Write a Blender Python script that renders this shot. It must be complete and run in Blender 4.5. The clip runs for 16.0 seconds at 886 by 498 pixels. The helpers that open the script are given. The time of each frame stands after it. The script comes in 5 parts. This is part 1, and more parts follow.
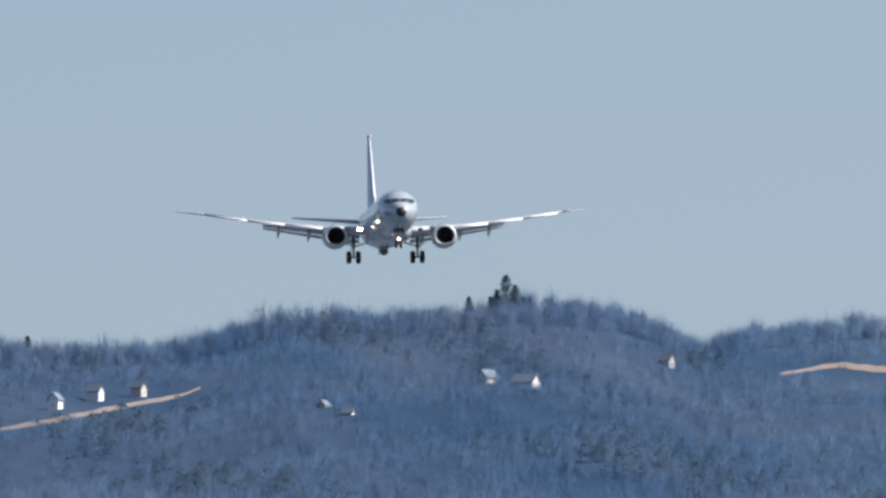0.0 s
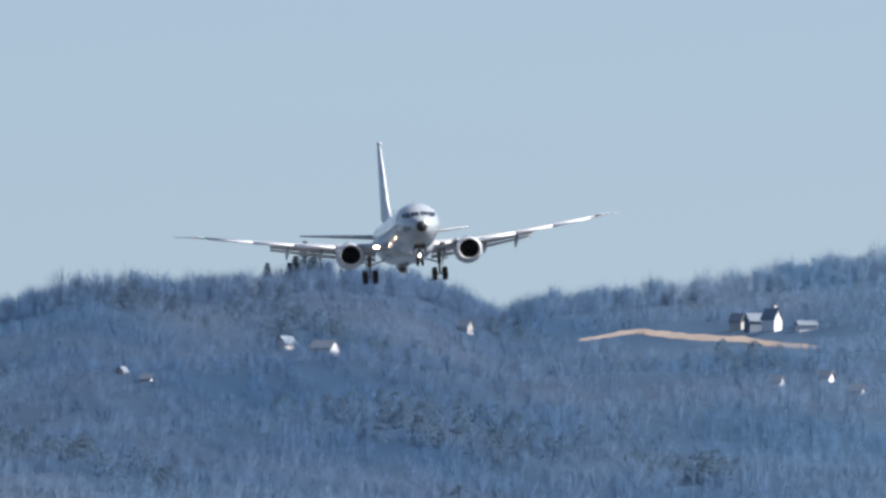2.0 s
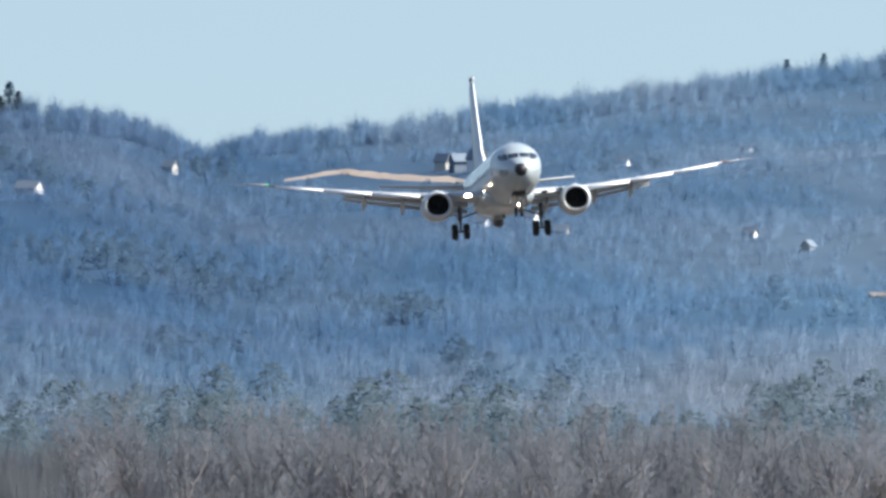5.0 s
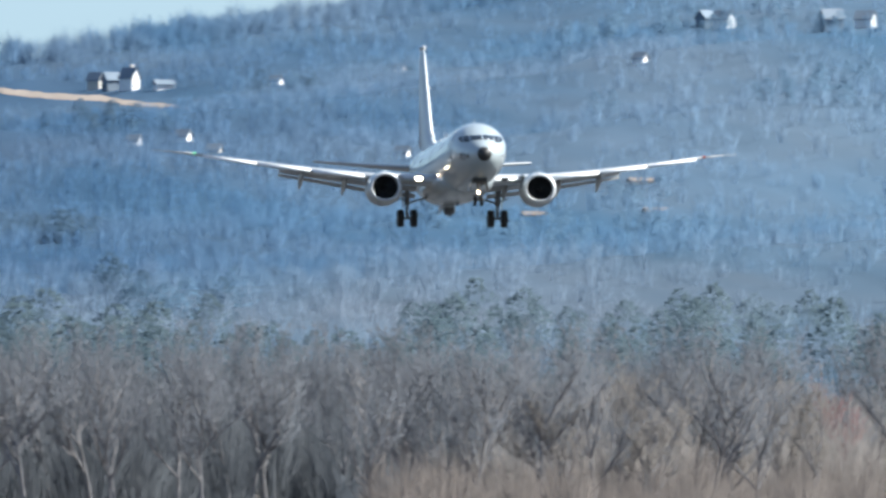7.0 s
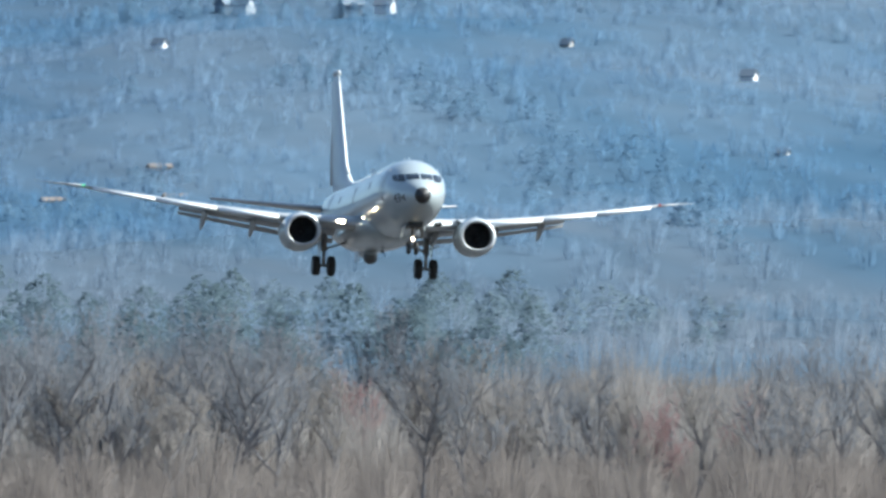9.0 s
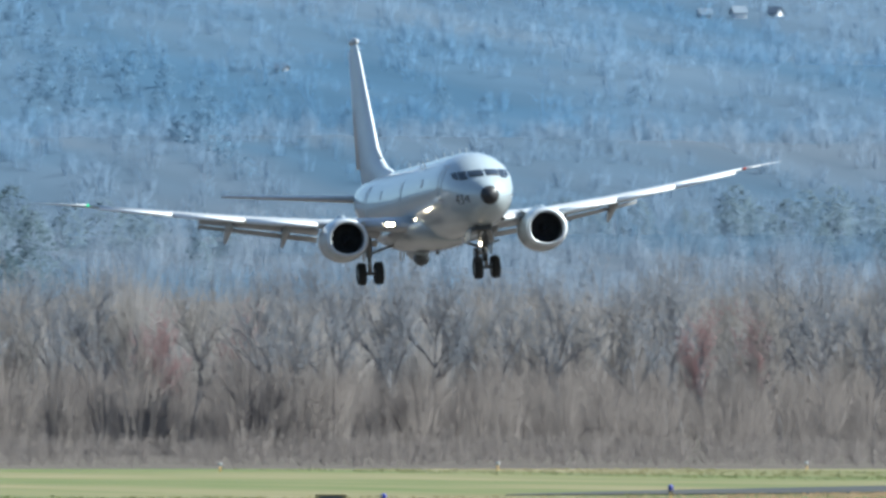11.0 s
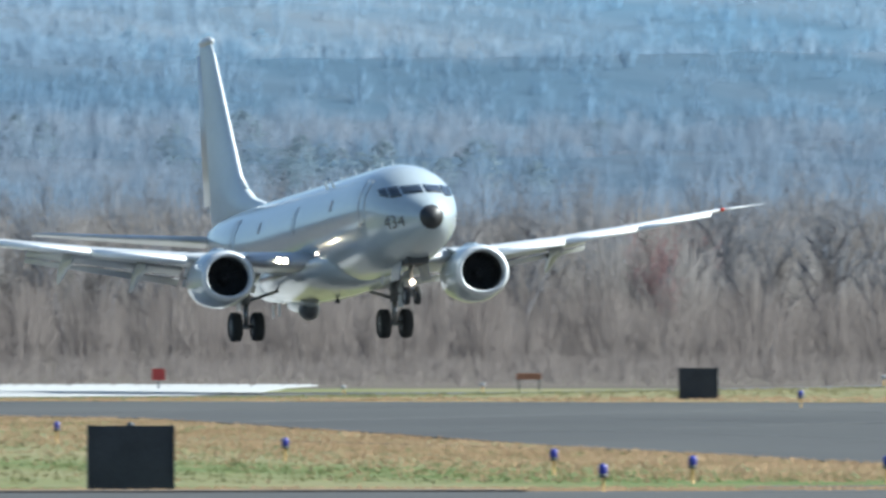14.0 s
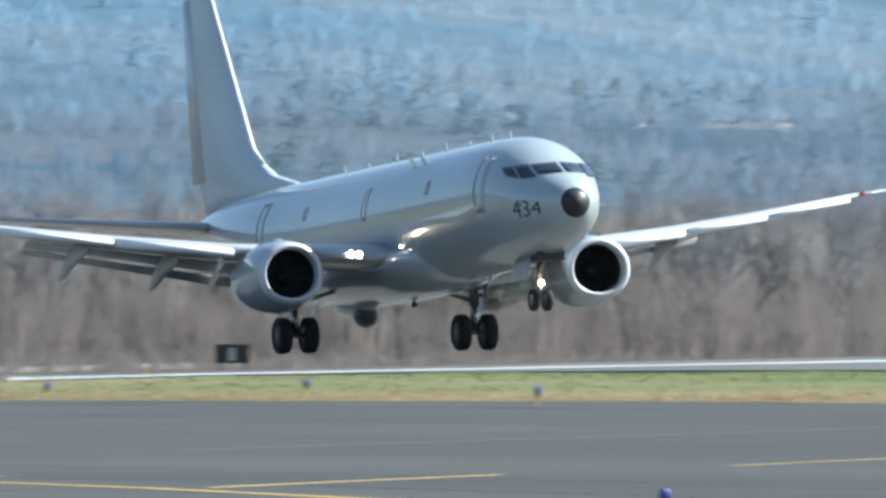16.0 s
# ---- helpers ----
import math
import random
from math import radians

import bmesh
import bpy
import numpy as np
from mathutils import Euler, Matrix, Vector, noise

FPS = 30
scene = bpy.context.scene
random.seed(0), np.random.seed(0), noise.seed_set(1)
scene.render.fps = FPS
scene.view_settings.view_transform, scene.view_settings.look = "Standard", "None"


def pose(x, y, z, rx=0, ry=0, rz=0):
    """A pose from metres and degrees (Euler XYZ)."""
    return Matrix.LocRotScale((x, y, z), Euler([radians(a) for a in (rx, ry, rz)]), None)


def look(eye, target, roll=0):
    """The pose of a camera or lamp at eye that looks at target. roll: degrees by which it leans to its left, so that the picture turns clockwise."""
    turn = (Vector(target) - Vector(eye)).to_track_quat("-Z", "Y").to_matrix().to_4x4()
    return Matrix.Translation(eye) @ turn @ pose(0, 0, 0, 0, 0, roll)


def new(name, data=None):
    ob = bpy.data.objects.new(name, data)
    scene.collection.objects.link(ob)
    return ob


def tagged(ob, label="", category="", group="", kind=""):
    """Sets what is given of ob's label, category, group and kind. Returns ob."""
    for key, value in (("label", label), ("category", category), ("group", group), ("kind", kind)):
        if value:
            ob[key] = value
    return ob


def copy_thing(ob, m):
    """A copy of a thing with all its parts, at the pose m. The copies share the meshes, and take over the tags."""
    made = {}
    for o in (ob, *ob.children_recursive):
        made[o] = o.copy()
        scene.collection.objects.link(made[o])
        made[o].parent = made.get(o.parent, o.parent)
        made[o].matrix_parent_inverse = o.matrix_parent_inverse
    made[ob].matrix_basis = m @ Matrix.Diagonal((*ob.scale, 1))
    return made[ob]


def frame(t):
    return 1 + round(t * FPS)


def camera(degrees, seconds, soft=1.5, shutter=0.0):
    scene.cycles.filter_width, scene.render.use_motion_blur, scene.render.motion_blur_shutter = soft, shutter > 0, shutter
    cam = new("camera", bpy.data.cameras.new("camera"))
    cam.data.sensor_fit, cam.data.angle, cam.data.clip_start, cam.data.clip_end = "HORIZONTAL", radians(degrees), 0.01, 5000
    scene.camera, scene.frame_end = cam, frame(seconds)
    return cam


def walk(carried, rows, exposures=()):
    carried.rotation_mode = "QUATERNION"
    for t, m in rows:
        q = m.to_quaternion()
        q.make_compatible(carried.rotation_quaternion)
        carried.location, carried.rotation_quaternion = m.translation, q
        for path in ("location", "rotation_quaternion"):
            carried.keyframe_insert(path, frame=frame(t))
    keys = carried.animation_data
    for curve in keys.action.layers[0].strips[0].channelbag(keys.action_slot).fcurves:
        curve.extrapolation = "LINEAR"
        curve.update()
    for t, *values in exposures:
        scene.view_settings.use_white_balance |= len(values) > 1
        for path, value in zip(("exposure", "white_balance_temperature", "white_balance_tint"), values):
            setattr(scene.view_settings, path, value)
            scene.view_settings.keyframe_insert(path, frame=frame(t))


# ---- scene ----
# ---- camera ----
# a watcher at the airfield fence turns with the landing aircraft: (seconds, azimuth, elevation) in degrees
EYE = Vector((0.0, 0.0, 2.75))
CAMERA_ROWS = [
    (0, 7.2058, 1.7026), (0.5, 7.3768, 1.6778), (1, 7.5578, 1.6590), (1.5, 7.7371, 1.6338),
    (2, 7.8589, 1.5934), (2.5, 7.9833, 1.5342), (3, 8.1143, 1.4896), (3.2, 8.1922, 1.4814),
    (5.3, 8.9956, 1.0242), (5.5, 9.1350, 1.0025), (6, 9.4132, 0.9423), (6.5, 9.6484, 0.8611),
    (7, 9.9403, 0.8127), (7.5, 10.4892, 0.8230), (8, 10.8040, 0.8398), (8.5, 11.1115, 0.8005),
    (8.7, 11.2667, 0.7903), (10.8, 12.9363, 0.5257), (11, 13.1222, 0.4948), (11.5, 13.4864, 0.3827),
    (12, 13.9908, 0.2790), (12.5, 14.9655, 0.1881), (13, 16.1148, 0.2476), (13.5, 16.8214, 0.2545),
    (14, 17.4217, 0.2347), (14.5, 18.1816, 0.2240), (15, 19.2077, 0.2614), (15.5, 20.0872, 0.1922),
    (16, 21.2633, 0.2263),
]


def aim(az, el):
    a, e = radians(az), radians(el)
    way = Vector((math.sin(a) * math.cos(e), math.cos(a) * math.cos(e), math.sin(e)))
    return look(EYE, EYE + way * 100)


cam = camera(2.87, 16.0, soft=2.9, shutter=0.3)
walk(cam, [(t, aim(az, el)) for t, az, el in CAMERA_ROWS],
     exposures=[(0, 0.68, 6500, 15), (1.5, 0.87, 6480, 14), (2.5, 0.88, 6460, 13), (3.0, 1.05, 6450, 13), (5.5, 1.17, 6420, 7), (6.5, 1.24, 6330, 6), (8.0, 1.22, 6120, 2), (12.0, 1.15, 5900, 0), (16, 1.17, 5950, 1)])

# ---- world, sun ----
SUN_AZ, SUN_EL = 96.0, 40.0
world = bpy.data.worlds.new("sky")
scene.world = world
world.use_nodes = True
wn = world.node_tree
sky = wn.nodes.new("ShaderNodeTexSky")
sky.sky_type, sky.sun_disc = "NISHITA", False
sky.sun_elevation, sky.sun_rotation = radians(SUN_EL), radians(SUN_AZ)
sky.air_density, sky.dust_density, sky.ozone_density = 1.0, 2.2, 1.6
lift = wn.nodes.new("ShaderNodeVectorMath")
lift.operation = "ADD"
lift.inputs[1].default_value = (0, 0, 0.095)  # a clear, dry sky: little of the yellow band at the horizon
wn.links.new(wn.nodes.new("ShaderNodeTexCoord").outputs["Generated"], lift.inputs[0])
wn.links.new(lift.outputs[0], sky.inputs[0])
wn.links.new(sky.outputs[0], wn.nodes["Background"].inputs[0])
wn.nodes["Background"].inputs[1].default_value = 0.085
sun = new("sun", bpy.data.lights.new("sun", "SUN"))
sun.data.energy, sun.data.angle, sun.data.color = 5.0, radians(0.5), (1.0, 0.96, 0.90)
sa, se = radians(SUN_AZ), radians(SUN_EL)
sun.matrix_world = look((0, 0, 0), (-math.sin(sa) * math.cos(se), -math.cos(sa) * math.cos(se), -math.sin(se)))


# ---- materials ----
def material(name, dark, light, scale, rough=0.8, metal=0.0, bump=0.0, fine=8.0, detail=5.0, island=0.0, objrand=0.0, stretch=(1, 1, 1), spec=0.5, coat=0.0, thin=0.0, lo=0.42, hi=1.02):
    """Two-scale noise between two colours, with optional relief and shift per piece."""
    m = bpy.data.materials.new(name)
    m.use_nodes = True
    n, l = m.node_tree.nodes, m.node_tree.links
    b = n["Principled BSDF"]
    b.inputs["Roughness"].default_value, b.inputs["Metallic"].default_value = rough, metal
    b.inputs["Specular IOR Level"].default_value = spec
    b.inputs["Coat Weight"].default_value = coat
    b.inputs["Coat Roughness"].default_value = 0.09
    b.inputs["Coat IOR"].default_value = 1.55
    co = n.new("ShaderNodeTexCoord")
    mp = n.new("ShaderNodeMapping")
    mp.inputs["Scale"].default_value = stretch
    l.new(co.outputs["Object"], mp.inputs[0])
    a, c = n.new("ShaderNodeTexNoise"), n.new("ShaderNodeTexNoise")
    a.inputs["Scale"].default_value, a.inputs["Detail"].default_value = scale, detail
    c.inputs["Scale"].default_value, c.inputs["Detail"].default_value = scale * fine, 3.0
    for q in (a, c):
        l.new(mp.outputs[0], q.inputs["Vector"])
    add = n.new("ShaderNodeMath")
    add.operation = "MULTIPLY_ADD"
    l.new(c.outputs[0], add.inputs[0])
    add.inputs[1].default_value = 0.45
    l.new(a.outputs[0], add.inputs[2])
    last = add.outputs[0]
    if island or objrand:
        src = n.new("ShaderNodeNewGeometry").outputs["Random Per Island"] if island else n.new("ShaderNodeObjectInfo").outputs["Random"]
        ad = n.new("ShaderNodeMath")
        ad.operation = "MULTIPLY_ADD"
        l.new(src, ad.inputs[0])
        ad.inputs[1].default_value = island or objrand
        l.new(last, ad.inputs[2])
        last = ad.outputs[0]
    rr = n.new("ShaderNodeMapRange")
    span = island or objrand
    rr.inputs["From Min"].default_value, rr.inputs["From Max"].default_value = lo + 0.2 * span, hi + 0.8 * span
    l.new(last, rr.inputs["Value"])
    mix = n.new("ShaderNodeMix")
    mix.data_type = "RGBA"
    mix.inputs["A"].default_value, mix.inputs["B"].default_value = (*dark, 1), (*light, 1)
    l.new(rr.outputs[0], mix.inputs["Factor"])
    l.new(mix.outputs["Result"], b.inputs["Base Color"])
    if thin:
        tr, ms = n.new("ShaderNodeBsdfTranslucent"), n.new("ShaderNodeMixShader")
        l.new(mix.outputs["Result"], tr.inputs["Color"])
        ms.inputs[0].default_value = thin
        l.new(b.outputs[0], ms.inputs[1])
        l.new(tr.outputs[0], ms.inputs[2])
        l.new(ms.outputs[0], n["Material Output"].inputs["Surface"])
    if bump:
        bp = n.new("ShaderNodeBump")
        bp.inputs["Strength"].default_value = bump
        bp.inputs["Distance"].default_value = 0.05
        l.new(c.outputs[0], bp.inputs["Height"])
        l.new(bp.outputs[0], b.inputs["Normal"])
    return m


def glow(name, colour, strength):
    m = bpy.data.materials.new(name)
    m.use_nodes = True
    b = m.node_tree.nodes["Principled BSDF"]
    b.inputs["Base Color"].default_value = (*(0.25 * q for q in colour), 1)
    b.inputs["Emission Color"].default_value = (*colour, 1)
    b.inputs["Emission Strength"].default_value = strength
    return m


# grey paint with the blue of skylight put into its base colour
M_PAINT = material("grey_paint_skylight_tint", (0.295, 0.338, 0.358), (0.36, 0.407, 0.43), 0.35, rough=0.36, metal=0.05, fine=14, coat=0.9, stretch=(1, 0.25, 1))
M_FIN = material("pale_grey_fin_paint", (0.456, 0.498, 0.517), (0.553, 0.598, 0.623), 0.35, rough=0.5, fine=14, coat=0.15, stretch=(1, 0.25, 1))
M_WING = material("wing_grey_paint", (0.36, 0.37, 0.38), (0.46, 0.47, 0.48), 0.6, rough=0.38, fine=10, coat=0.3)
M_LIP = material("pale_inlet_lip_metal", (0.50, 0.51, 0.52), (0.62, 0.63, 0.64), 2.0, rough=0.5, metal=0.35)
M_METAL = material("bare_polished_metal", (0.360, 0.360, 0.360), (0.446, 0.446, 0.446), 2.0, rough=0.36, metal=1.0)
M_DARKMETAL = material("dark_engine_metal", (0.028, 0.029, 0.031), (0.07, 0.071, 0.076), 3.0, rough=0.5, metal=0.4)
M_RADOME = material("black_radome", (0.012, 0.012, 0.013), (0.028, 0.028, 0.03), 3.0, rough=0.45)
M_GLASS = material("cockpit_glass", (0.010, 0.014, 0.02), (0.02, 0.026, 0.034), 2.0, rough=0.08, spec=0.8)
M_TYRE = material("tyre_rubber", (0.012, 0.012, 0.012), (0.03, 0.029, 0.028), 6.0, rough=0.85)
M_HUB = material("dark_wheel_hub", (0.05, 0.05, 0.052), (0.11, 0.11, 0.112), 5.0, rough=0.6)
# pale paint, brightened to carry the sun's glint on the leading edges
M_PALE_GLINT = material("pale_paint_with_glint", (0.72, 0.73, 0.74), (0.82, 0.83, 0.84), 2.0, rough=0.4)
M_BALL = material("grey_sensor_shell", (0.08, 0.085, 0.09), (0.14, 0.145, 0.15), 3.0, rough=0.4)
M_STRUT = material("gear_metal", (0.14, 0.145, 0.15), (0.26, 0.26, 0.26), 5.0, rough=0.4, metal=0.3)
M_WELL = material("dark_wheel_well", (0.02, 0.02, 0.02), (0.06, 0.06, 0.058), 4.0, rough=0.8)
M_LINE = material("dark_panel_line", (0.325, 0.325, 0.341), (0.439, 0.439, 0.455), 4.0, rough=0.6)
M_NUMBER = material("dark_grey_marking", (0.05, 0.05, 0.055), (0.09, 0.09, 0.095), 4.0, rough=0.6)
M_LAMP = glow("landing_light_glow", (1.0, 0.80, 0.52), 22.0)
M_LAMP_SMALL = glow("nose_light_glow", (1.0, 0.78, 0.55), 8.0)
M_RED = glow("red_light_glow", (1.0, 0.10, 0.05), 0.08)
M_GREEN = glow("green_light_glow", (0.1, 1.0, 0.45), 0.25)



def hazed_woodland(name, far, shoulder, slope, foot, thin, share):
    """Winter woods with haze painted into their colour, zone by zone: the far ridge, the shoulder, the middle slopes
    and the hill's foot (read from two mesh attributes), with soft patches and a small shift from tree to tree."""
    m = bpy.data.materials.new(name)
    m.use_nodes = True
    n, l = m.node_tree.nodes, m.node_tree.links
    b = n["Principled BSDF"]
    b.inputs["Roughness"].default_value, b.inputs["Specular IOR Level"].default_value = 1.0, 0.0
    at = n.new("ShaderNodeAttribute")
    at.attribute_name = "haze_zone"
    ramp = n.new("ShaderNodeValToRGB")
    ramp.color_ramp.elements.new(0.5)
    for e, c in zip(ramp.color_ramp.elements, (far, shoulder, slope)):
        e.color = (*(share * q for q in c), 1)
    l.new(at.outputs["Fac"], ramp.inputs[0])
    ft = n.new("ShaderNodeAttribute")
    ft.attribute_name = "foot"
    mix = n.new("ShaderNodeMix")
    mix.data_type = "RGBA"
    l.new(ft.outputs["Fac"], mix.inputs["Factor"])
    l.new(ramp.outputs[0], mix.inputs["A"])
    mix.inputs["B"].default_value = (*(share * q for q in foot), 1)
    co = n.new("ShaderNodeTexCoord")
    big, fine = n.new("ShaderNodeTexNoise"), n.new("ShaderNodeTexNoise")
    big.inputs["Scale"].default_value, big.inputs["Detail"].default_value = 0.022, 4.0
    fine.inputs["Scale"].default_value, fine.inputs["Detail"].default_value = 0.10, 3.0
    # patches stretched in depth so that they look rounded from the camera
    mp = n.new("ShaderNodeMapping")
    mp.inputs["Scale"].default_value = (1.0, 0.10, 0.4)
    l.new(co.outputs["Object"], mp.inputs[0])
    for q in (big, fine):
        l.new(mp.outputs[0], q.inputs["Vector"])
    # patches lean from blue-grey to purple-grey
    tone = n.new("ShaderNodeMapRange")
    tone.inputs["From Min"].default_value, tone.inputs["From Max"].default_value = 0.36, 0.64
    l.new(big.outputs[0], tone.inputs["Value"])
    tint = n.new("ShaderNodeMix")
    tint.data_type = "RGBA"
    tint.inputs["A"].default_value, tint.inputs["B"].default_value = (0.74, 0.87, 0.95, 1), (1.22, 1.08, 1.02, 1)
    l.new(tone.outputs[0], tint.inputs["Factor"])
    vary = n.new("ShaderNodeMapRange")
    vary.inputs["From Min"].default_value, vary.inputs["From Max"].default_value = 0.3, 0.7
    vary.inputs["To Min"].default_value, vary.inputs["To Max"].default_value = 0.90, 1.10
    l.new(fine.outputs[0], vary.inputs["Value"])
    a, c = n.new("ShaderNodeVectorMath"), n.new("ShaderNodeVectorMath")
    a.operation, c.operation = "MULTIPLY", "SCALE"
    l.new(mix.outputs["Result"], a.inputs[0])
    l.new(tint.outputs["Result"], a.inputs[1])
    l.new(a.outputs[0], c.inputs[0])
    l.new(vary.outputs[0], c.inputs["Scale"])
    l.new(c.outputs[0], b.inputs["Base Color"])
    if thin:
        tr, ms = n.new("ShaderNodeBsdfTranslucent"), n.new("ShaderNodeMixShader")
        l.new(c.outputs[0], tr.inputs["Color"])
        ms.inputs[0].default_value = thin
        l.new(b.outputs[0], ms.inputs[1])
        l.new(tr.outputs[0], ms.inputs[2])
        l.new(ms.outputs[0], n["Material Output"].inputs["Surface"])
    return m


# haze painted into the wood colours: far ridge, shoulder, middle slopes, foot
HAZE_TONES = ((0.104, 0.182, 0.304), (0.192, 0.304, 0.436), (0.322, 0.446, 0.564), (0.204, 0.270, 0.350))
M_HAZED_WOODS = hazed_woodland("hazed_winter_woods", *HAZE_TONES, 0.5, 1.0)
# same haze tones, darkened by share to deepen the gaps between trees
M_HAZED_HILL = hazed_woodland("hazed_wooded_hillside", *HAZE_TONES, 0.0, 0.365)
M_GROUND = material("winter_grass", (0.082, 0.112, 0.038), (0.195, 0.165, 0.096), 0.10, rough=0.95, fine=5, detail=3, spec=0.1, lo=0.50, hi=0.95, stretch=(1, 0.09, 1))
M_LITTER = material("brown_leaf_litter", (0.085, 0.076, 0.07), (0.12, 0.106, 0.094), 0.05, rough=1.0, fine=12, detail=8, spec=0.0)
M_TAXI = material("taxiway_asphalt", (0.036, 0.036, 0.036), (0.057, 0.057, 0.055), 0.08, rough=0.85, fine=30, detail=8, stretch=(1, 0.3, 1), lo=0.5, hi=0.92, spec=0.25)
M_RUNWAY = material("runway_asphalt", (0.066, 0.065, 0.063), (0.100, 0.098, 0.095), 0.06, rough=0.8, fine=30, detail=8, stretch=(1, 0.2, 1))
M_CONCRETE = material("pale_concrete", (0.229, 0.215, 0.181), (0.315, 0.293, 0.248), 0.15, rough=0.9, fine=15)
M_SOIL = material("dark_brown_earth", (0.060, 0.046, 0.038), (0.125, 0.098, 0.078), 0.9, rough=1.0, fine=6)
M_TAR = material("dark_tar_seam", (0.035, 0.035, 0.035), (0.064, 0.064, 0.061), 1.0, rough=0.9)
M_WHITE = material("white_marking_paint", (0.288, 0.288, 0.279), (0.395, 0.395, 0.386), 0.3, rough=0.7, fine=8)
M_YELLOW = material("yellow_marking_paint", (0.306, 0.197, 0.041), (0.476, 0.326, 0.082), 0.4, rough=0.7, fine=8)
M_BARE_NEAR = material("bare_twigs_brown", (0.204, 0.188, 0.182), (0.296, 0.275, 0.263), 0.03, rough=1.0, objrand=0.25, spec=0.0, thin=0.5)
# twigs of the back trees, with a grey-purple haze tint in their colour
M_TWIG_BACK = material("bare_twigs_hazed_purple", (0.158, 0.168, 0.194), (0.23, 0.246, 0.28), 0.03, rough=1.0, objrand=0.25, spec=0.0, thin=0.5)
M_TRUNK = material("grey_bark", (0.14, 0.136, 0.143), (0.205, 0.199, 0.206), 0.5, rough=1.0, objrand=0.4, spec=0.0)
M_BARE_RED = material("bare_twigs_reddish", (0.217, 0.141, 0.147), (0.286, 0.194, 0.194), 0.05, rough=1.0, spec=0.0, thin=0.5)
M_UNDER = material("leafless_scrub_brown", (0.166, 0.146, 0.14), (0.238, 0.213, 0.202), 0.02, rough=1.0, spec=0.0, thin=0.5)
# back thicket: a slight haze tint mixed into its brown
M_BARE_BACK = material("bare_thicket_hazed_purple", (0.224, 0.21, 0.21), (0.312, 0.292, 0.284), 0.02, rough=1.0, spec=0.0, thin=0.5)
M_BELT_WEST = material("bare_thicket_grey", (0.1, 0.113, 0.133), (0.143, 0.151, 0.166), 0.02, rough=1.0, spec=0.0, thin=0.5)
# pines: haze painted into the needle colour, bluer on the farther slopes
M_PINE_MID = material("pines_hazed_grey_green", (0.092, 0.134, 0.16), (0.12, 0.162, 0.186), 0.03, rough=1.0, spec=0.0, thin=0.5)
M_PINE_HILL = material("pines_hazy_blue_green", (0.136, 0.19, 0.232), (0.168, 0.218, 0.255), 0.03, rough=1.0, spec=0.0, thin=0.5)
M_PINE_SLOPE = material("pines_hazed_pale_blue", (0.18, 0.3, 0.41), (0.22, 0.335, 0.44), 0.03, rough=1.0, spec=0.0, thin=0.5)
M_PINE_SIDE = material("pines_hazed_middle_blue", (0.12, 0.205, 0.3), (0.15, 0.235, 0.325), 0.03, rough=1.0, spec=0.0, thin=0.5)
M_PINE_FAR = material("pines_hazed_far_blue", (0.066, 0.115, 0.175), (0.088, 0.138, 0.196), 0.03, rough=1.0, spec=0.0, thin=0.5)
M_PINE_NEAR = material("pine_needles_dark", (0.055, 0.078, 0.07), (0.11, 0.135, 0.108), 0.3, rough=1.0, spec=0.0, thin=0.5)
M_HOUSE = material("white_house_siding", (0.6, 0.61, 0.63), (0.74, 0.74, 0.74), 0.5, rough=0.8)
M_HOUSE_BEIGE = material("beige_house_siding", (0.42, 0.395, 0.36), (0.54, 0.51, 0.465), 0.5, rough=0.8)
# haze painted into the roof colour, which makes it bluer and paler
M_ROOF = material("hazed_blue_grey_roof", (0.105, 0.145, 0.195), (0.17, 0.205, 0.25), 0.6, rough=0.9)
M_DRY = material("dry_grass_tufts", (0.29, 0.195, 0.118), (0.44, 0.315, 0.205), 0.08, rough=1.0, spec=0.0, thin=0.5)
M_TUFT = material("green_grass_tufts", (0.104, 0.136, 0.052), (0.25, 0.215, 0.126), 0.10, rough=1.0, fine=5, detail=3, spec=0.0, thin=0.5, lo=0.48, hi=0.96, stretch=(1, 0.09, 1))
M_BLUELAMP = material("blue_lamp_glass", (0.008, 0.012, 0.16), (0.02, 0.03, 0.30), 8.0, rough=0.35)
M_STAKE = material("yellow_lamp_base", (0.45, 0.27, 0.08), (0.62, 0.40, 0.14), 8.0, rough=0.6)
M_SIGNBACK = material("dark_sign_back", (0.012, 0.014, 0.018), (0.03, 0.033, 0.04), 2.0, rough=0.6)
M_BOXGOLD = material("tan_cabinet_paint", (0.20, 0.16, 0.08), (0.30, 0.24, 0.12), 3.0, rough=0.7)
M_BOXGREY = material("dark_grey_cabinet", (0.06, 0.065, 0.07), (0.11, 0.115, 0.12), 3.0, rough=0.7)
M_DIRT = material("tan_bare_earth", (0.172, 0.15, 0.138), (0.24, 0.208, 0.188), 0.02, rough=1.0, spec=0.0)
M_ORANGE = material("faded_orange_board", (0.252, 0.102, 0.060), (0.330, 0.150, 0.096), 3.0, rough=0.7)
M_SIGNRED = material("red_sign_face", (0.216, 0.014, 0.012), (0.288, 0.029, 0.024), 3.0, rough=0.6)


# ---- builders ----
def mesh_of(verts, faces, name="mesh", smooth=False):
    me = bpy.data.meshes.new(name)
    me.from_pydata(verts, [], faces)
    if smooth:
        me.polygons.foreach_set("use_smooth", [True] * len(me.polygons))
    me.update()
    return me


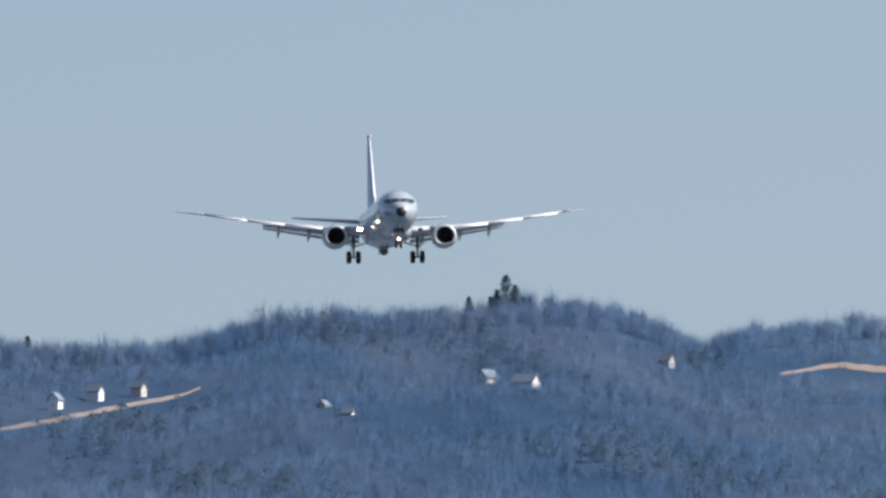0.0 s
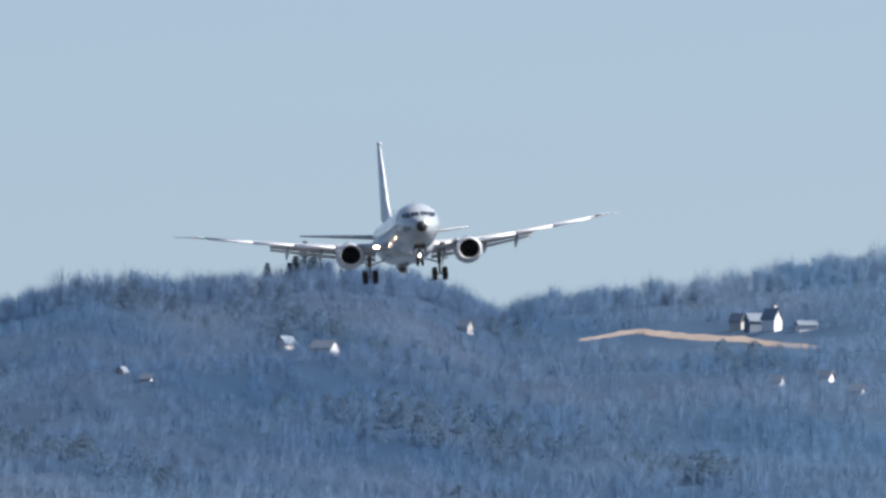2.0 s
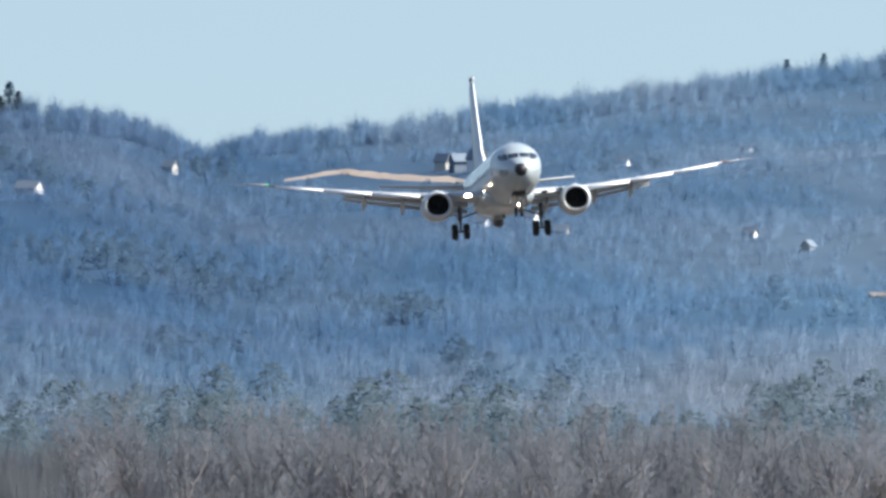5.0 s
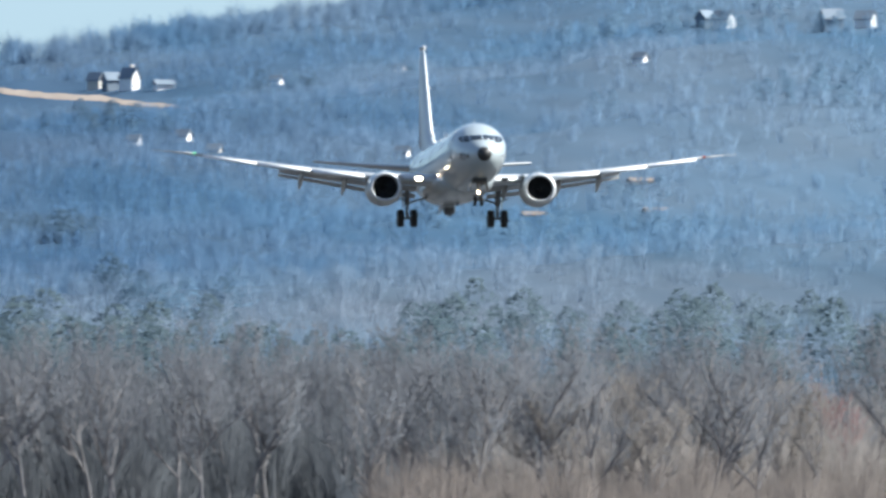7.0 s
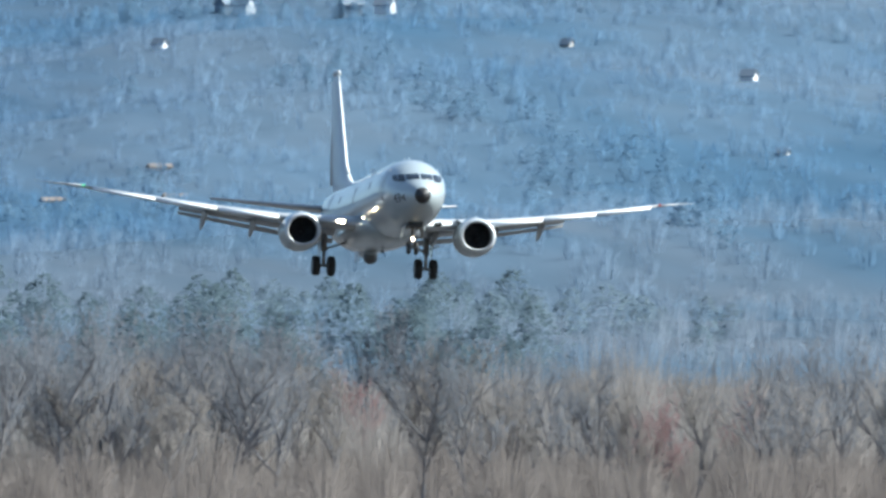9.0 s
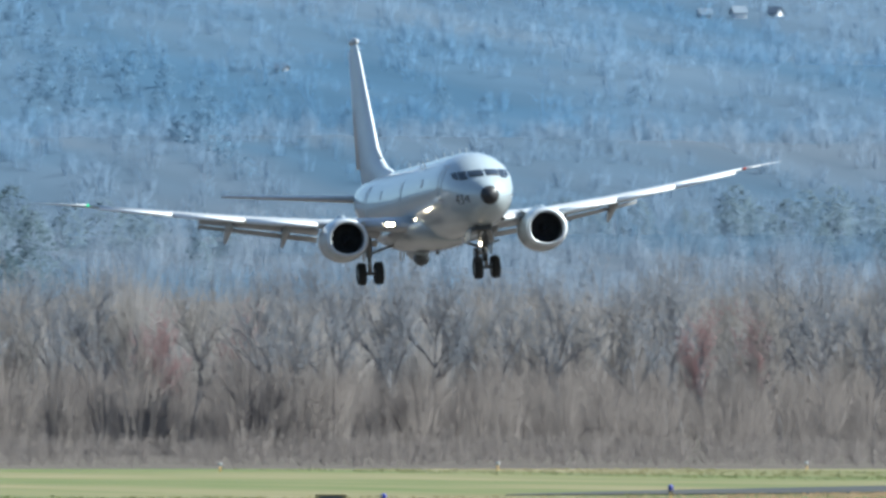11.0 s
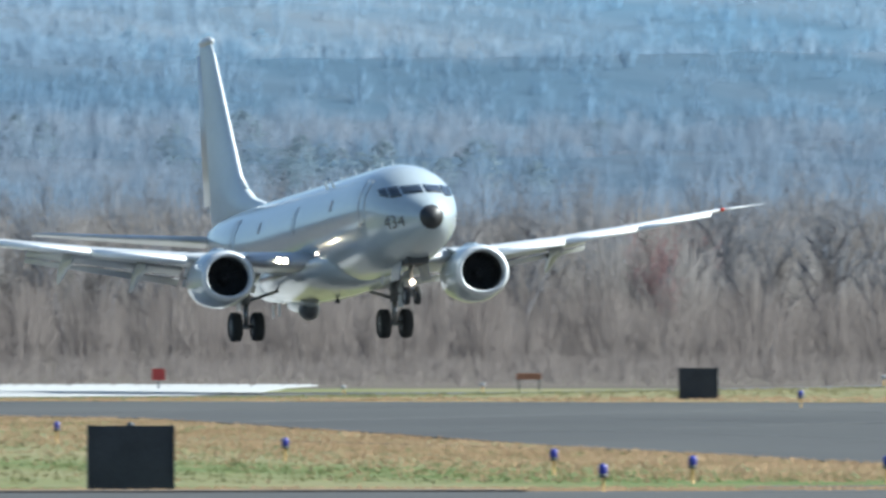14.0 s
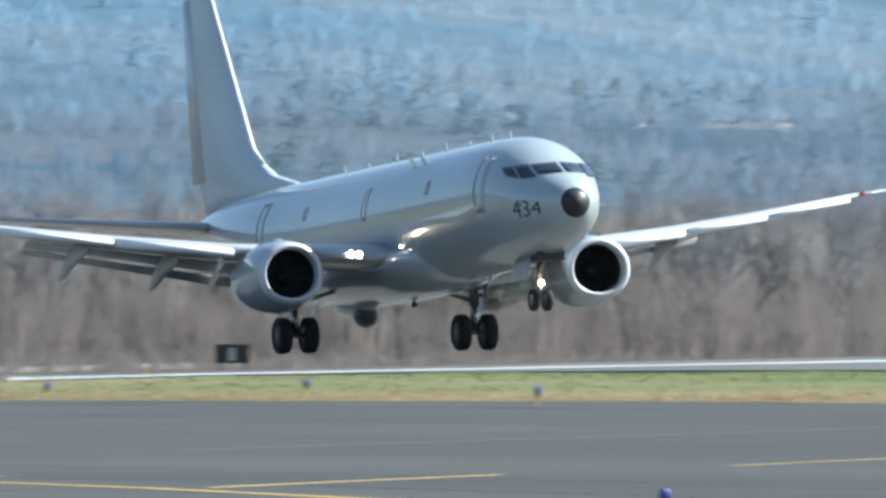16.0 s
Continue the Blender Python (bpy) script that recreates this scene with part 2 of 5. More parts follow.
def part(name, me, mat, parent=None, label="", m=None):
    """Links a mesh as one object, under parent where one is given."""
    if isinstance(me, bmesh.types.BMesh):
        bm, me = me, bpy.data.meshes.new(name)
        bm.to_mesh(me)
        bm.free()
    if not me.materials:
        me.materials.append(mat)
    ob = new(name, me)
    if parent is not None:
        ob.parent = parent
    if m is not None:
        ob.matrix_basis = m
    return tagged(ob, label)


def thing(name, label, category, group="", kind="", m=None):
    ob = new(name)
    if m is not None:
        ob.matrix_basis = m
    return tagged(ob, label, category, group, kind)


def loft(rings, cap=True, closed=True):
    """Vertices and faces through rings of equal length."""
    n = len(rings[0])
    verts = [tuple(p) for r in rings for p in r]
    faces = []
    for i in range(len(rings) - 1):
        for j in range(n if closed else n - 1):
            k = (j + 1) % n
            faces.append((i * n + j, i * n + k, (i + 1) * n + k, (i + 1) * n + j))
    if cap and closed:
        faces.append(tuple(reversed(range(n))))
        faces.append(tuple(range((len(rings) - 1) * n, len(rings) * n)))
    return verts, faces


def lofted(rings, cap=True, smooth=True, closed=True):
    me = mesh_of(*loft(rings, cap, closed), smooth=smooth)
    bm = bmesh.new()
    bm.from_mesh(me)
    bmesh.ops.recalc_face_normals(bm, faces=bm.faces)
    bm.to_mesh(me)
    bm.free()
    return me


def lathe(profile, axis="y", n=28, cap=True):
    """Turns (distance along the axis, radius) pairs round it."""
    rings = []
    for d, r in profile:
        ring = []
        for j in range(n):
            a = 2 * math.pi * j / n
            c, s = r * math.cos(a), r * math.sin(a)
            ring.append({"y": (c, d, s), "x": (d, c, s), "z": (c, s, d)}[axis])
        rings.append(ring)
    return lofted(rings, cap)


def tube(p, q, r0, r1=None, n=10):
    p, q = Vector(p), Vector(q)
    r1 = r0 if r1 is None else r1
    d = (q - p).normalized()
    u = d.orthogonal().normalized()
    w = d.cross(u)
    rings = [[o + u * r * math.cos(2 * math.pi * j / n) + w * r * math.sin(2 * math.pi * j / n) for j in range(n)] for o, r in ((p, r0), (q, r1))]
    return lofted(rings)


def box(x0, x1, y0, y1, z0, z1, bevel=0.0):
    bm = bmesh.new()
    bmesh.ops.create_cube(bm, size=1)
    for v in bm.verts:
        v.co = Vector(((x0 + x1) / 2 + v.co.x * (x1 - x0), (y0 + y1) / 2 + v.co.y * (y1 - y0), (z0 + z1) / 2 + v.co.z * (z1 - z0)))
    if bevel:
        bmesh.ops.bevel(bm, geom=bm.edges[:], offset=bevel, segments=2, affect="EDGES")
    return bm


def smoothstep(a, b, x):
    t = min(1.0, max(0.0, (x - a) / (b - a)))
    return t * t * (3 - 2 * t)


def interp(x, table):
    if x <= table[0][0]:
        return table[0][1]
    for (a, p), (b, q) in zip(table, table[1:]):
        if x <= b:
            return p + (q - p) * (x - a) / (b - a)
    return table[-1][1]


# ---- the ground: airfield, foothills and ridge in one sheet ----
# elevation of the bare ridge, in degrees, by azimuth
RIDGE = [(-180, 1.1), (3.0, 1.25), (5.77, 1.335), (6.37, 1.35), (6.69, 1.445), (7.12, 1.44), (7.42, 1.475), (7.75, 1.455), (7.97, 1.38), (8.04, 1.35), (8.15, 1.38),
         (8.64, 1.43), (9.1, 1.49), (9.63, 1.56), (10.0, 1.60), (10.23, 1.63), (10.44, 1.71), (11.2, 1.85), (13.0, 1.95), (26, 2.0), (180, 1.6)]
# elevation of the land by distance: share of the ridge's, or degrees below it where it is near
LAND = [(700, -0.22), (860, -0.17), (950, -0.13), (1300, 0.16), (1900, 0.42), (2600, 0.62), (3300, 0.84), (3900, 1.12), (4600, 1.44)]


def relief(x, y, d):
    n = noise.noise(Vector((x / 420, y / 420, 3.1))) + 0.5 * noise.noise(Vector((x / 170, y / 170, 7.7)))
    folds = noise.noise(Vector((x / 260 + y / 900, y / 520 - x / 700, 12.4)))
    return n * 10.0 * smoothstep(1400, 2800, d) * (1 - 0.75 * smoothstep(3900, 4500, d)) + folds * 9.0 * smoothstep(1900, 2900, d) * (1 - smoothstep(3700, 4450, d))


def field(x, y):
    """Height of the mown airfield: level by the fence, rising to and along the runway."""
    near = smoothstep(-400, 150, y)
    zr = 1.45 * smoothstep(625, 400, y) * near
    zt = min(0.85, max(0.0, 0.75 - (y - 400) * 0.0039)) * near
    if x < 153:
        return zt * max(0.0, min(1.0, (x - 118) / 35))
    if x < 174:
        return zt + (zr - zt) * (x - 153) / 21
    return zr + 0.02 * (min(x, 225) - 174) * smoothstep(640, 540, y) * near


def land(x, y):
    d = math.hypot(x, y)
    if d < 700:
        return field(x, y)
    az = math.degrees(math.atan2(x, y))
    top = interp(az, RIDGE)
    if d <= 4600:
        el = interp(d, LAND)
        el = el * (1 + (top / 1.44 - 1) * smoothstep(1500, 4600, d))
        z = EYE.z + d * math.tan(radians(el)) + relief(x, y, d)
    else:
        z = EYE.z + 4600 * math.tan(radians(top)) - (d - 4600) * 0.10 + relief(x, y, 4600)
    return z + (field(x, y) - z) * (1 - smoothstep(700, 800, d))


def polar_sheet(az_list, d_list):
    verts, faces = [(0.0, 0.0, 0.0)], []
    n = len(az_list)
    for d in d_list:
        for az in az_list:
            x, y = d * math.sin(radians(az)), d * math.cos(radians(az))
            verts.append((x, y, land(x, y)))
    for j in range(n):
        faces.append((0, 1 + (j + 1) % n, 1 + j))
    for i in range(len(d_list) - 1):
        for j in range(n):
            k = (j + 1) % n
            faces.append((1 + i * n + j, 1 + i * n + k, 1 + (i + 1) * n + k, 1 + (i + 1) * n + j))
    return verts, faces


az_list = [-180 + 6 * i for i in range(30)] + [0 + 0.12 * i for i in range(240)] + [28.8 + 5.4 * i for i in range(1, 28)]
d_list = [20 * 1.045 ** i for i in range(1, 125)]
d_list = [d for d in d_list if d < 1450] + [1460 * 1.018 ** i for i in range(64)] + [722.0, 420, 440, 480, 500, 520, 560, 580, 600, 640, 660, 680, 700] + [4600, 4640, 4700, 4900]
d_list = sorted(set(d_list))
gv, gf = polar_sheet(az_list, d_list)
g_me = mesh_of(gv, gf, "ground", True)
g_me.materials.append(M_GROUND)
g_me.materials.append(M_LITTER)
g_me.materials.append(M_HAZED_HILL)


def haze_zone(x, y):
    """Which haze tone the woods take here: 0 the far ridge, 0.5 the shoulder, 1 the middle slopes; and how far it is
    the hill's foot.
    """
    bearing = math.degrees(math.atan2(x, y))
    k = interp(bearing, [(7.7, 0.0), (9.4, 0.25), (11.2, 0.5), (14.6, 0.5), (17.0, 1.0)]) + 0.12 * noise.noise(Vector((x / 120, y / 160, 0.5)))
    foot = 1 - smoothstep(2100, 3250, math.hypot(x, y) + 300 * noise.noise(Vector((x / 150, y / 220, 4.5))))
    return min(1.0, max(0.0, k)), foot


def mark_haze(me, places, repeat=1):
    """Writes the haze tone at each place, with repeat vertices a place."""
    values = [haze_zone(x, y) for x, y in places]
    for i, key in enumerate(("haze_zone", "foot")):
        me.attributes.new(key, "FLOAT", "POINT").data.foreach_set("value", np.repeat([v[i] for v in values], repeat))


mark_haze(g_me, [q[:2] for q in gv])
for p in g_me.polygons:
    r = math.hypot(p.center.x, p.center.y)
    p.material_index = 0 if r < 722 else (1 if r < 1450 else 2)
ground = part("ground", g_me, M_GROUND, label="dry winter grass airfield rising to hazy blue wooded hills")
tagged(ground, kind="structure", category="ground")


def paving(name, label, near, far, mat, lift, n=(8, 6), edge=0.0, parent=None):
    """Paving between two edge lines of equal point count, laid on the ground with a thickness."""
    rows = []
    for k in range(len(near) - 1):
        for i in range(n[1]):
            t = i / n[1]
            rows.append((Vector((*near[k], 0)).lerp(Vector((*near[k + 1], 0)), t), Vector((*far[k], 0)).lerp(Vector((*far[k + 1], 0)), t)))
    rows.append((Vector((*near[-1], 0)), Vector((*far[-1], 0))))
    nu, nv = n[0], len(rows) - 1
    verts, faces = [], []
    for layer in (lift, -0.25):
        for i, (l, r) in enumerate(rows):
            for j in range(nu + 1):
                p = l.lerp(r, j / nu)
                w = edge * noise.noise(Vector((p.x / 4.0, p.y / 4.0, 0.0))) if (i in (0, nv) or j in (0, nu)) else 0
                verts.append((p.x + w, p.y + w, land(p.x, p.y) + layer))
    m, o = nu + 1, (nu + 1) * (nv + 1)
    for i in range(nv):
        for j in range(nu):
            q = i * m + j
            faces.append((q, q + 1, q + m + 1, q + m))
    ring = [j for j in range(nu)] + [i * m + nu for i in range(nv)] + [nv * m + j for j in range(nu, 0, -1)] + [i * m for i in range(nv, 0, -1)]
    for k, q in enumerate(ring):
        r = ring[(k + 1) % len(ring)]
        faces.append((q, q + o, r + o, r))
    ob = part(name, mesh_of(verts, faces), mat, parent, label)
    return ob if parent else tagged(ob, kind="structure", category=name.replace("_", " "))


def line_on(name, points, width, mat, lift, parent, label=""):
    """A painted line along points, on top of paving."""
    v = [Vector((*p, 0)) for p in points]
    near, far = [], []
    for i, p in enumerate(v):
        d = (v[min(i + 1, len(v) - 1)] - v[max(i - 1, 0)]).normalized()
        s = Vector((d.y, -d.x, 0)) * width / 2
        near.append(tuple((p - s).xy))
        far.append(tuple((p + s).xy))
    return paving(name, label, near, far, mat, lift, (1, 10), 0.0, parent)


def ray_to_land(az, el, d0=900.0):
    """Where a line of sight meets the land beyond d0."""
    d = d0
    k = math.tan(radians(el))
    while d < 4700:
        x, y = d * math.sin(radians(az)), d * math.cos(radians(az))
        if land(x, y) >= EYE.z + d * k:
            break
        d += 8.0
    return Vector((x, y, land(x, y)))


def field_point(az, el):
    """Where a line of sight below the horizon meets the airfield."""
    d = 150.0
    k = math.tan(radians(el))
    while d < 900:
        x, y = d * math.sin(radians(az)), d * math.cos(radians(az))
        if land(x, y) >= EYE.z + d * k:
            break
        d += 0.25
    return (x, y)

# ---- paving ----
runway = paving("runway", "worn grey asphalt runway with white threshold markings", [(174, -300), (174, 300), (174, 652)], [(220, -300), (220, 300), (220, 652)], M_RUNWAY, 0.02, (8, 30))
taxiway = paving("taxiway", "grey asphalt taxiway between strips of mown grass", [(98, 200), (104, 290), (117, 362), (130, 440), (131, 490), (119, 502)],
                 [(153, 200), (153, 290), (153, 380), (153, 460), (151, 545), (120, 506)], M_TAXI, 0.03, (6, 8), 0.35)
apron = paving("apron", "grey asphalt apron below the watcher", [(-60, -120), (-60, 120), (-60, 287)], [(152, -120), (152, 120), (104, 268)], M_TAXI, 0.026, (12, 10), 0.3)
concrete = paving("pavement", "pale concrete slab strip on the apron", [(-50, 120), (-50, 284)], [(62, 120), (74, 279)], M_CONCRETE, 0.034, (8, 10), 0.1)
line_on("worn_edge", [(-20, 282.4), (20, 277.8), (62, 272.9), (86, 270.1)], 1.6, M_SOIL, 0.055, apron, "ragged brown earth edge")
# white threshold block and bars, yellow lines; corners as azimuth and elevation from the fence, placed to fit the
# camera's view
def painted(name, corners, mat, lift, parent, label="", n=(6, 10), edge=0.0):
    p = [field_point(*c) for c in corners]
    return paving(name, label, [p[0], p[1]], [p[3], p[2]], mat, lift, n, edge, parent)


# edges of the white areas are roughened to imitate heat shimmer
painted("threshold_block", [(15.69, -0.249), (16.60, -0.242), (17.02, -0.205), (15.70, -0.205)], M_WHITE, 0.026, runway, "bright white threshold paint", (8, 160), 2.6)
# fitted to the camera's view: this bar lies beyond the runway
painted("touchdown_bar", [(19.52, -0.181), (20.72, -0.145), (20.75, -0.131), (19.55, -0.171)], M_WHITE, 0.22, runway, "white bar by the runway", (3, 110), 1.5)
painted("touchdown_bar", [(19.86, -0.203), (22.9, -0.139), (22.9, -0.132), (19.86, -0.192)], M_WHITE, 0.026, runway, "white bar by the runway", (3, 120), 1.5)


# asphalt fillet where the taxiway joins the apron
NEAR_FILLET = [field_point(*c) for c in ((18.4, -0.560), (19.1, -0.560), (19.7, -0.562), (20.3, -0.566), (20.9, -0.580))]
FAR_FILLET = [field_point(*c) for c in ((18.4, -0.538), (19.1, -0.536), (19.64, -0.511), (20.3, -0.518), (20.9, -0.520))]
paving("fillet", "asphalt fillet", NEAR_FILLET, FAR_FILLET, M_TAXI, 0.028, (4, 8), 0.3, taxiway)


def yellow(parent, width, *pts):
    line_on("guide_line", [field_point(*p) for p in pts], width, M_YELLOW, 0.037, parent, "faded yellow guide line")


line_on("edge_line", [(152.4, 215), (152.4, 300), (152.4, 400), (152.2, 500)], 0.22, M_YELLOW, 0.037, taxiway, "faded yellow edge line")
yellow(taxiway, 0.40, (19.2, -0.520), (19.7, -0.532), (20.3, -0.555), (20.9, -0.585), (21.6, -0.615))
yellow(taxiway, 0.14, (20.5, -0.553), (20.9, -0.535), (21.7, -0.500), (22.7, -0.458))
yellow(taxiway, 0.12, (18.6, -0.548), (19.2, -0.540), (19.8, -0.55))

for k in range(7):
    y = 262 + 33 * k + 5 * math.sin(3.1 * k)
    line_on("tar_seam", [(interp(y, [(200, 99), (290, 105), (362, 118), (440, 131), (490, 132)]) + 1, y), (128, y + 3 * math.sin(k)), (152, y + 6)], 0.5 + 0.4 * (k % 3), M_TAR, 0.033, taxiway)
for k, x in enumerate((112, 121, 128.5, 136, 144)):
    line_on("tar_seam", [(x - 6, 215), (x - 2, 280), (x + 3, 350 + 6 * k), (x + 6, 395 + 10 * k)], 0.12 + 0.05 * (k % 2), M_TAR, 0.0335, taxiway)

# ---- woods ----
def blade_tree(rng, h, bare, twigs=26, width=(0.006, 0.014)):
    """Vertices, faces and normals of a small far tree. Bare: a brush of fine upswept limbs; else a ragged conifer of tiers.
    The normals follow the rounded crown as a whole, as light on a mass of fine twigs does."""
    v, f, nr = [], [], []
    core = Vector((0, 0, h * (0.15 if bare else 0.30)))

    def limb(p, q, w):
        d = Vector(q) - Vector(p)
        s = d.cross(Vector((rng.uniform(-1, 1), rng.uniform(-1, 1), 0.2)))
        s = s.normalized() * w if s.length > 1e-6 else Vector((w, 0, 0))
        i = len(v)
        v.extend([tuple(Vector(p) - s), tuple(Vector(p) + s), tuple(q)])
        f.append((i, i + 1, i + 2))
        out = ((Vector(q) + Vector(p)) / 2 - core).normalized() * 0.8 + Vector((0, 0, 0.75))
        nr.extend([tuple(out.normalized())] * 3)
    limb((0, 0, -0.1 * h), (0, 0, h * 0.95), 0.012 * h)
    k0, k1 = rng.uniform(0, 6), rng.uniform(0, 6)
    if bare:
        lean = rng.uniform(0.7, 1.1)
        for k in range(twigs):
            a, z0 = rng.uniform(0, 6.28), h * rng.uniform(0.0, 0.6)
            r = h * 0.40 * lean * math.sqrt(rng.random())
            z1 = h * (0.45 + 0.55 * math.sqrt(max(0.0, 1 - (r / (0.46 * h * lean)) ** 2))) * rng.uniform(0.66, 1.0)
            b = 0.45 * r
            limb((b * math.cos(a), b * math.sin(a), z0), (r * math.cos(a), r * math.sin(a), z1), h * rng.uniform(*width))
    else:
        # a lobed crown of small sprays
        def reach(a, t):
            lobe = 1 + 0.2 * math.sin(3 * a + 4 * t + k0) + 0.16 * math.sin(5 * a - 7 * t + k1)
            return h * 0.34 * lobe * math.sqrt(max(0.0, 1 - t * t)) * (0.95 - 0.45 * t)
        small = math.sqrt(60 / twigs)
        for k in range(twigs):
            a, t = rng.uniform(0, 6.28), rng.uniform(-1, 1)
            r = reach(a, t) * math.sqrt(rng.random()) * 1.05
            c = Vector((r * math.cos(a), r * math.sin(a), h * (0.54 + 0.46 * t)))
            d = Vector((math.cos(a) + rng.uniform(-.7, .7), math.sin(a) + rng.uniform(-.7, .7), rng.uniform(-.5, .8))).normalized() * h * rng.uniform(0.10, 0.2) * small
            limb(c, c + d, h * rng.uniform(0.03, 0.05) * small)
    return np.array(v), np.array(f), np.array(nr)


def crown_mesh(verts, faces, normals):
    """A mesh of loose twigs that takes the light as one rounded mass."""
    me = mesh_of(verts.tolist(), faces.tolist(), smooth=True)
    me.normals_split_custom_set_from_vertices(normals.tolist())
    return me


def spot(az, d):
    x, y = d * math.sin(radians(az)), d * math.cos(radians(az))
    return x, y, land(x, y)


def wood(name, label, mat, count, az_range, d_range, h_range, bare, seed, patch=None, twigs=26, width=(0.006, 0.014), protos=40):
    """One mass of trees, each built at its own place, spread evenly as seen from the field."""
    rng = random.Random(seed)
    proto = [blade_tree(rng, 1.0, bare, twigs, width) for _ in range(protos)]
    by_el = [(e, d) for d, e in LAND]
    e0, e1 = interp(d_range[0], LAND), interp(d_range[1], LAND)
    verts, faces, normals, places = [], [], [], []
    made = o = 0
    while made < count:
        az = rng.uniform(*az_range)
        d = interp(rng.uniform(e0, e1), by_el)
        x, y, z = spot(az, d)
        if patch and patch(x, y, rng):
            continue
        made += 1
        pv, pf, pn = rng.choice(proto)
        h = rng.uniform(*h_range) * rng.choice((0.8, 1, 1, 1.15))
        w = h * rng.uniform(0.85, 1.3)
        a = rng.uniform(0, 6.28)
        c, s = math.cos(a), math.sin(a)
        turn = np.array(((c, s, 0), (-s, c, 0), (0, 0, 1)))
        verts.append((pv * (w, w, h)) @ turn + (x, y, z))
        normals.append(pn @ turn)
        places.append((x, y))
        faces.append(pf + o)
        o += len(pv)
    me = crown_mesh(np.concatenate(verts), np.concatenate(faces), np.concatenate(normals))
    if mat is M_HAZED_WOODS:
        mark_haze(me, places, [len(q) for q in verts])
    ob = part(name, me, mat, label=label)
    return tagged(ob, kind="stuff", category="woods")


CLEARINGS = []
CLEAR_CELLS = {}


def sort_clearings():
    """Files the clearings by 40 m squares."""
    CLEAR_CELLS.clear()
    for c in CLEARINGS:
        k = int(c[2] // 40) + 1
        for i in range(-k, k + 1):
            for j in range(-k, k + 1):
                CLEAR_CELLS.setdefault((int(c[0] // 40) + i, int(c[1] // 40) + j), []).append(c)


def clear(x, y):
    return any((x - cx) ** 2 + (y - cy) ** 2 < r * r for cx, cy, r in CLEAR_CELLS.get((int(x // 40), int(y // 40)), ()))


def in_pines(x, y, rng):
    return clear(x, y) or noise.noise(Vector((x / 48, y / 420, 21.0))) + 0.4 * noise.noise(Vector((x / 14, y / 120, 5.0))) + rng.uniform(-0.06, 0.06) > 0.34


def not_pines(x, y, rng):
    return clear(x, y) or not in_pines(x, y, rng)


def in_gaps(x, y, rng):
    return noise.noise(Vector((x / 40, y / 80, 9.0))) < -0.05


def open_ground(x, y, rng):
    return clear(x, y)


def house(w, d, h, roof_h, wall, roof, turn, az, el, label, windows=2, chimney=False):
    """A gabled house on the hill, its base where the line of sight meets the land."""
    p = ray_to_land(az, el)
    CLEARINGS.append((p.x, p.y, max(w, d) * 0.8))
    for k in range(1, 9):
        CLEARINGS.append((p.x * (1 - 0.005 * k), p.y * (1 - 0.005 * k), w * 0.6))
    hs = thing("house", label, "house", "houses on the hill", m=Matrix.Translation(p) @ pose(0, 0, 0, 0, 0, -az + (48 + 0.3 * turn if turn > 0 else turn)))
    x, y = w / 2, d / 2
    v = [(-x, -y, -2), (x, -y, -2), (x, y, -2), (-x, y, -2), (-x, -y, h), (x, -y, h), (x, y, h), (-x, y, h), (0, -y, h + roof_h), (0, y, h + roof_h)]
    body = part("wall", mesh_of(v, [(0, 1, 5, 8, 4), (2, 3, 7, 9, 6), (1, 2, 6, 5), (3, 0, 4, 7), (3, 2, 1, 0)]), wall, hs)
    o = 0.35
    for e in (-1, 1):
        sl = roof_h / x
        a, b = (e * (x + o), h - o * sl), (0, h + roof_h)
        rv = [(a[0], -y - o, a[1]), (b[0], -y - o, b[1]), (b[0], y + o, b[1]), (a[0], y + o, a[1])]
        rv += [(q[0], q[1], q[2] + 0.22) for q in rv]
        part("roof", mesh_of(rv, [(3, 2, 1, 0), (4, 5, 6, 7), (0, 1, 5, 4), (1, 2, 6, 5), (2, 3, 7, 6), (3, 0, 4, 7)]), roof, hs)
    for k in range(windows):
        for z in ((h * 0.25, h * 0.72) if h > 4 else (h * 0.4,)):
            cx = -x + w * (k + 0.5) / windows
            part("window", box(cx - 0.07 * w, cx + 0.07 * w, -y - 0.04, -y + 0.05, z - 0.09 * w, z + 0.09 * w), M_GLASS, body, "dark window")
    if chimney:
        part("chimney", box(x * 0.3, x * 0.3 + 0.8, -0.4, 0.4, h + 0.2, h + roof_h + 0.9), M_HOUSE_BEIGE, hs)
    return hs


for az, el in ((10.235, 0.908), (10.63, 0.920), (10.58, 1.010)):
    house(1.5, 4.2, 0.9, 0.45, M_HOUSE_BEIGE, M_DIRT, -72, az, el, "long low tan farm building among the bare trees", 1)
WHITE_HOUSE = "small white gabled house among the bare trees"
house(3.2, 3.8, 3.8, 2.2, M_HOUSE, M_ROOF, 18, 8.925, 1.318, "large white gabled house with blue-grey roof above a bare bank", 2, True)
house(2.9, 4.8, 2.9, 1.6, M_ROOF, M_ROOF, -62, 8.872, 1.320, "dark-roofed grey-blue house wing above a bare bank", 2)
house(2.4, 4.6, 1.6, 0.9, M_HOUSE, M_ROOF, -70, 9.036, 1.322, "low white shed above a bare bank", 1)
house(2.4, 3.4, 2.6, 1.6, M_HOUSE_BEIGE, M_ROOF, 30, 8.815, 1.325, "small muted house half hidden among the bare trees", 1)
house(3.8, 5.6, 2.6, 1.7, M_HOUSE, M_ROOF, 35, 7.475, 1.235, WHITE_HOUSE, 2)
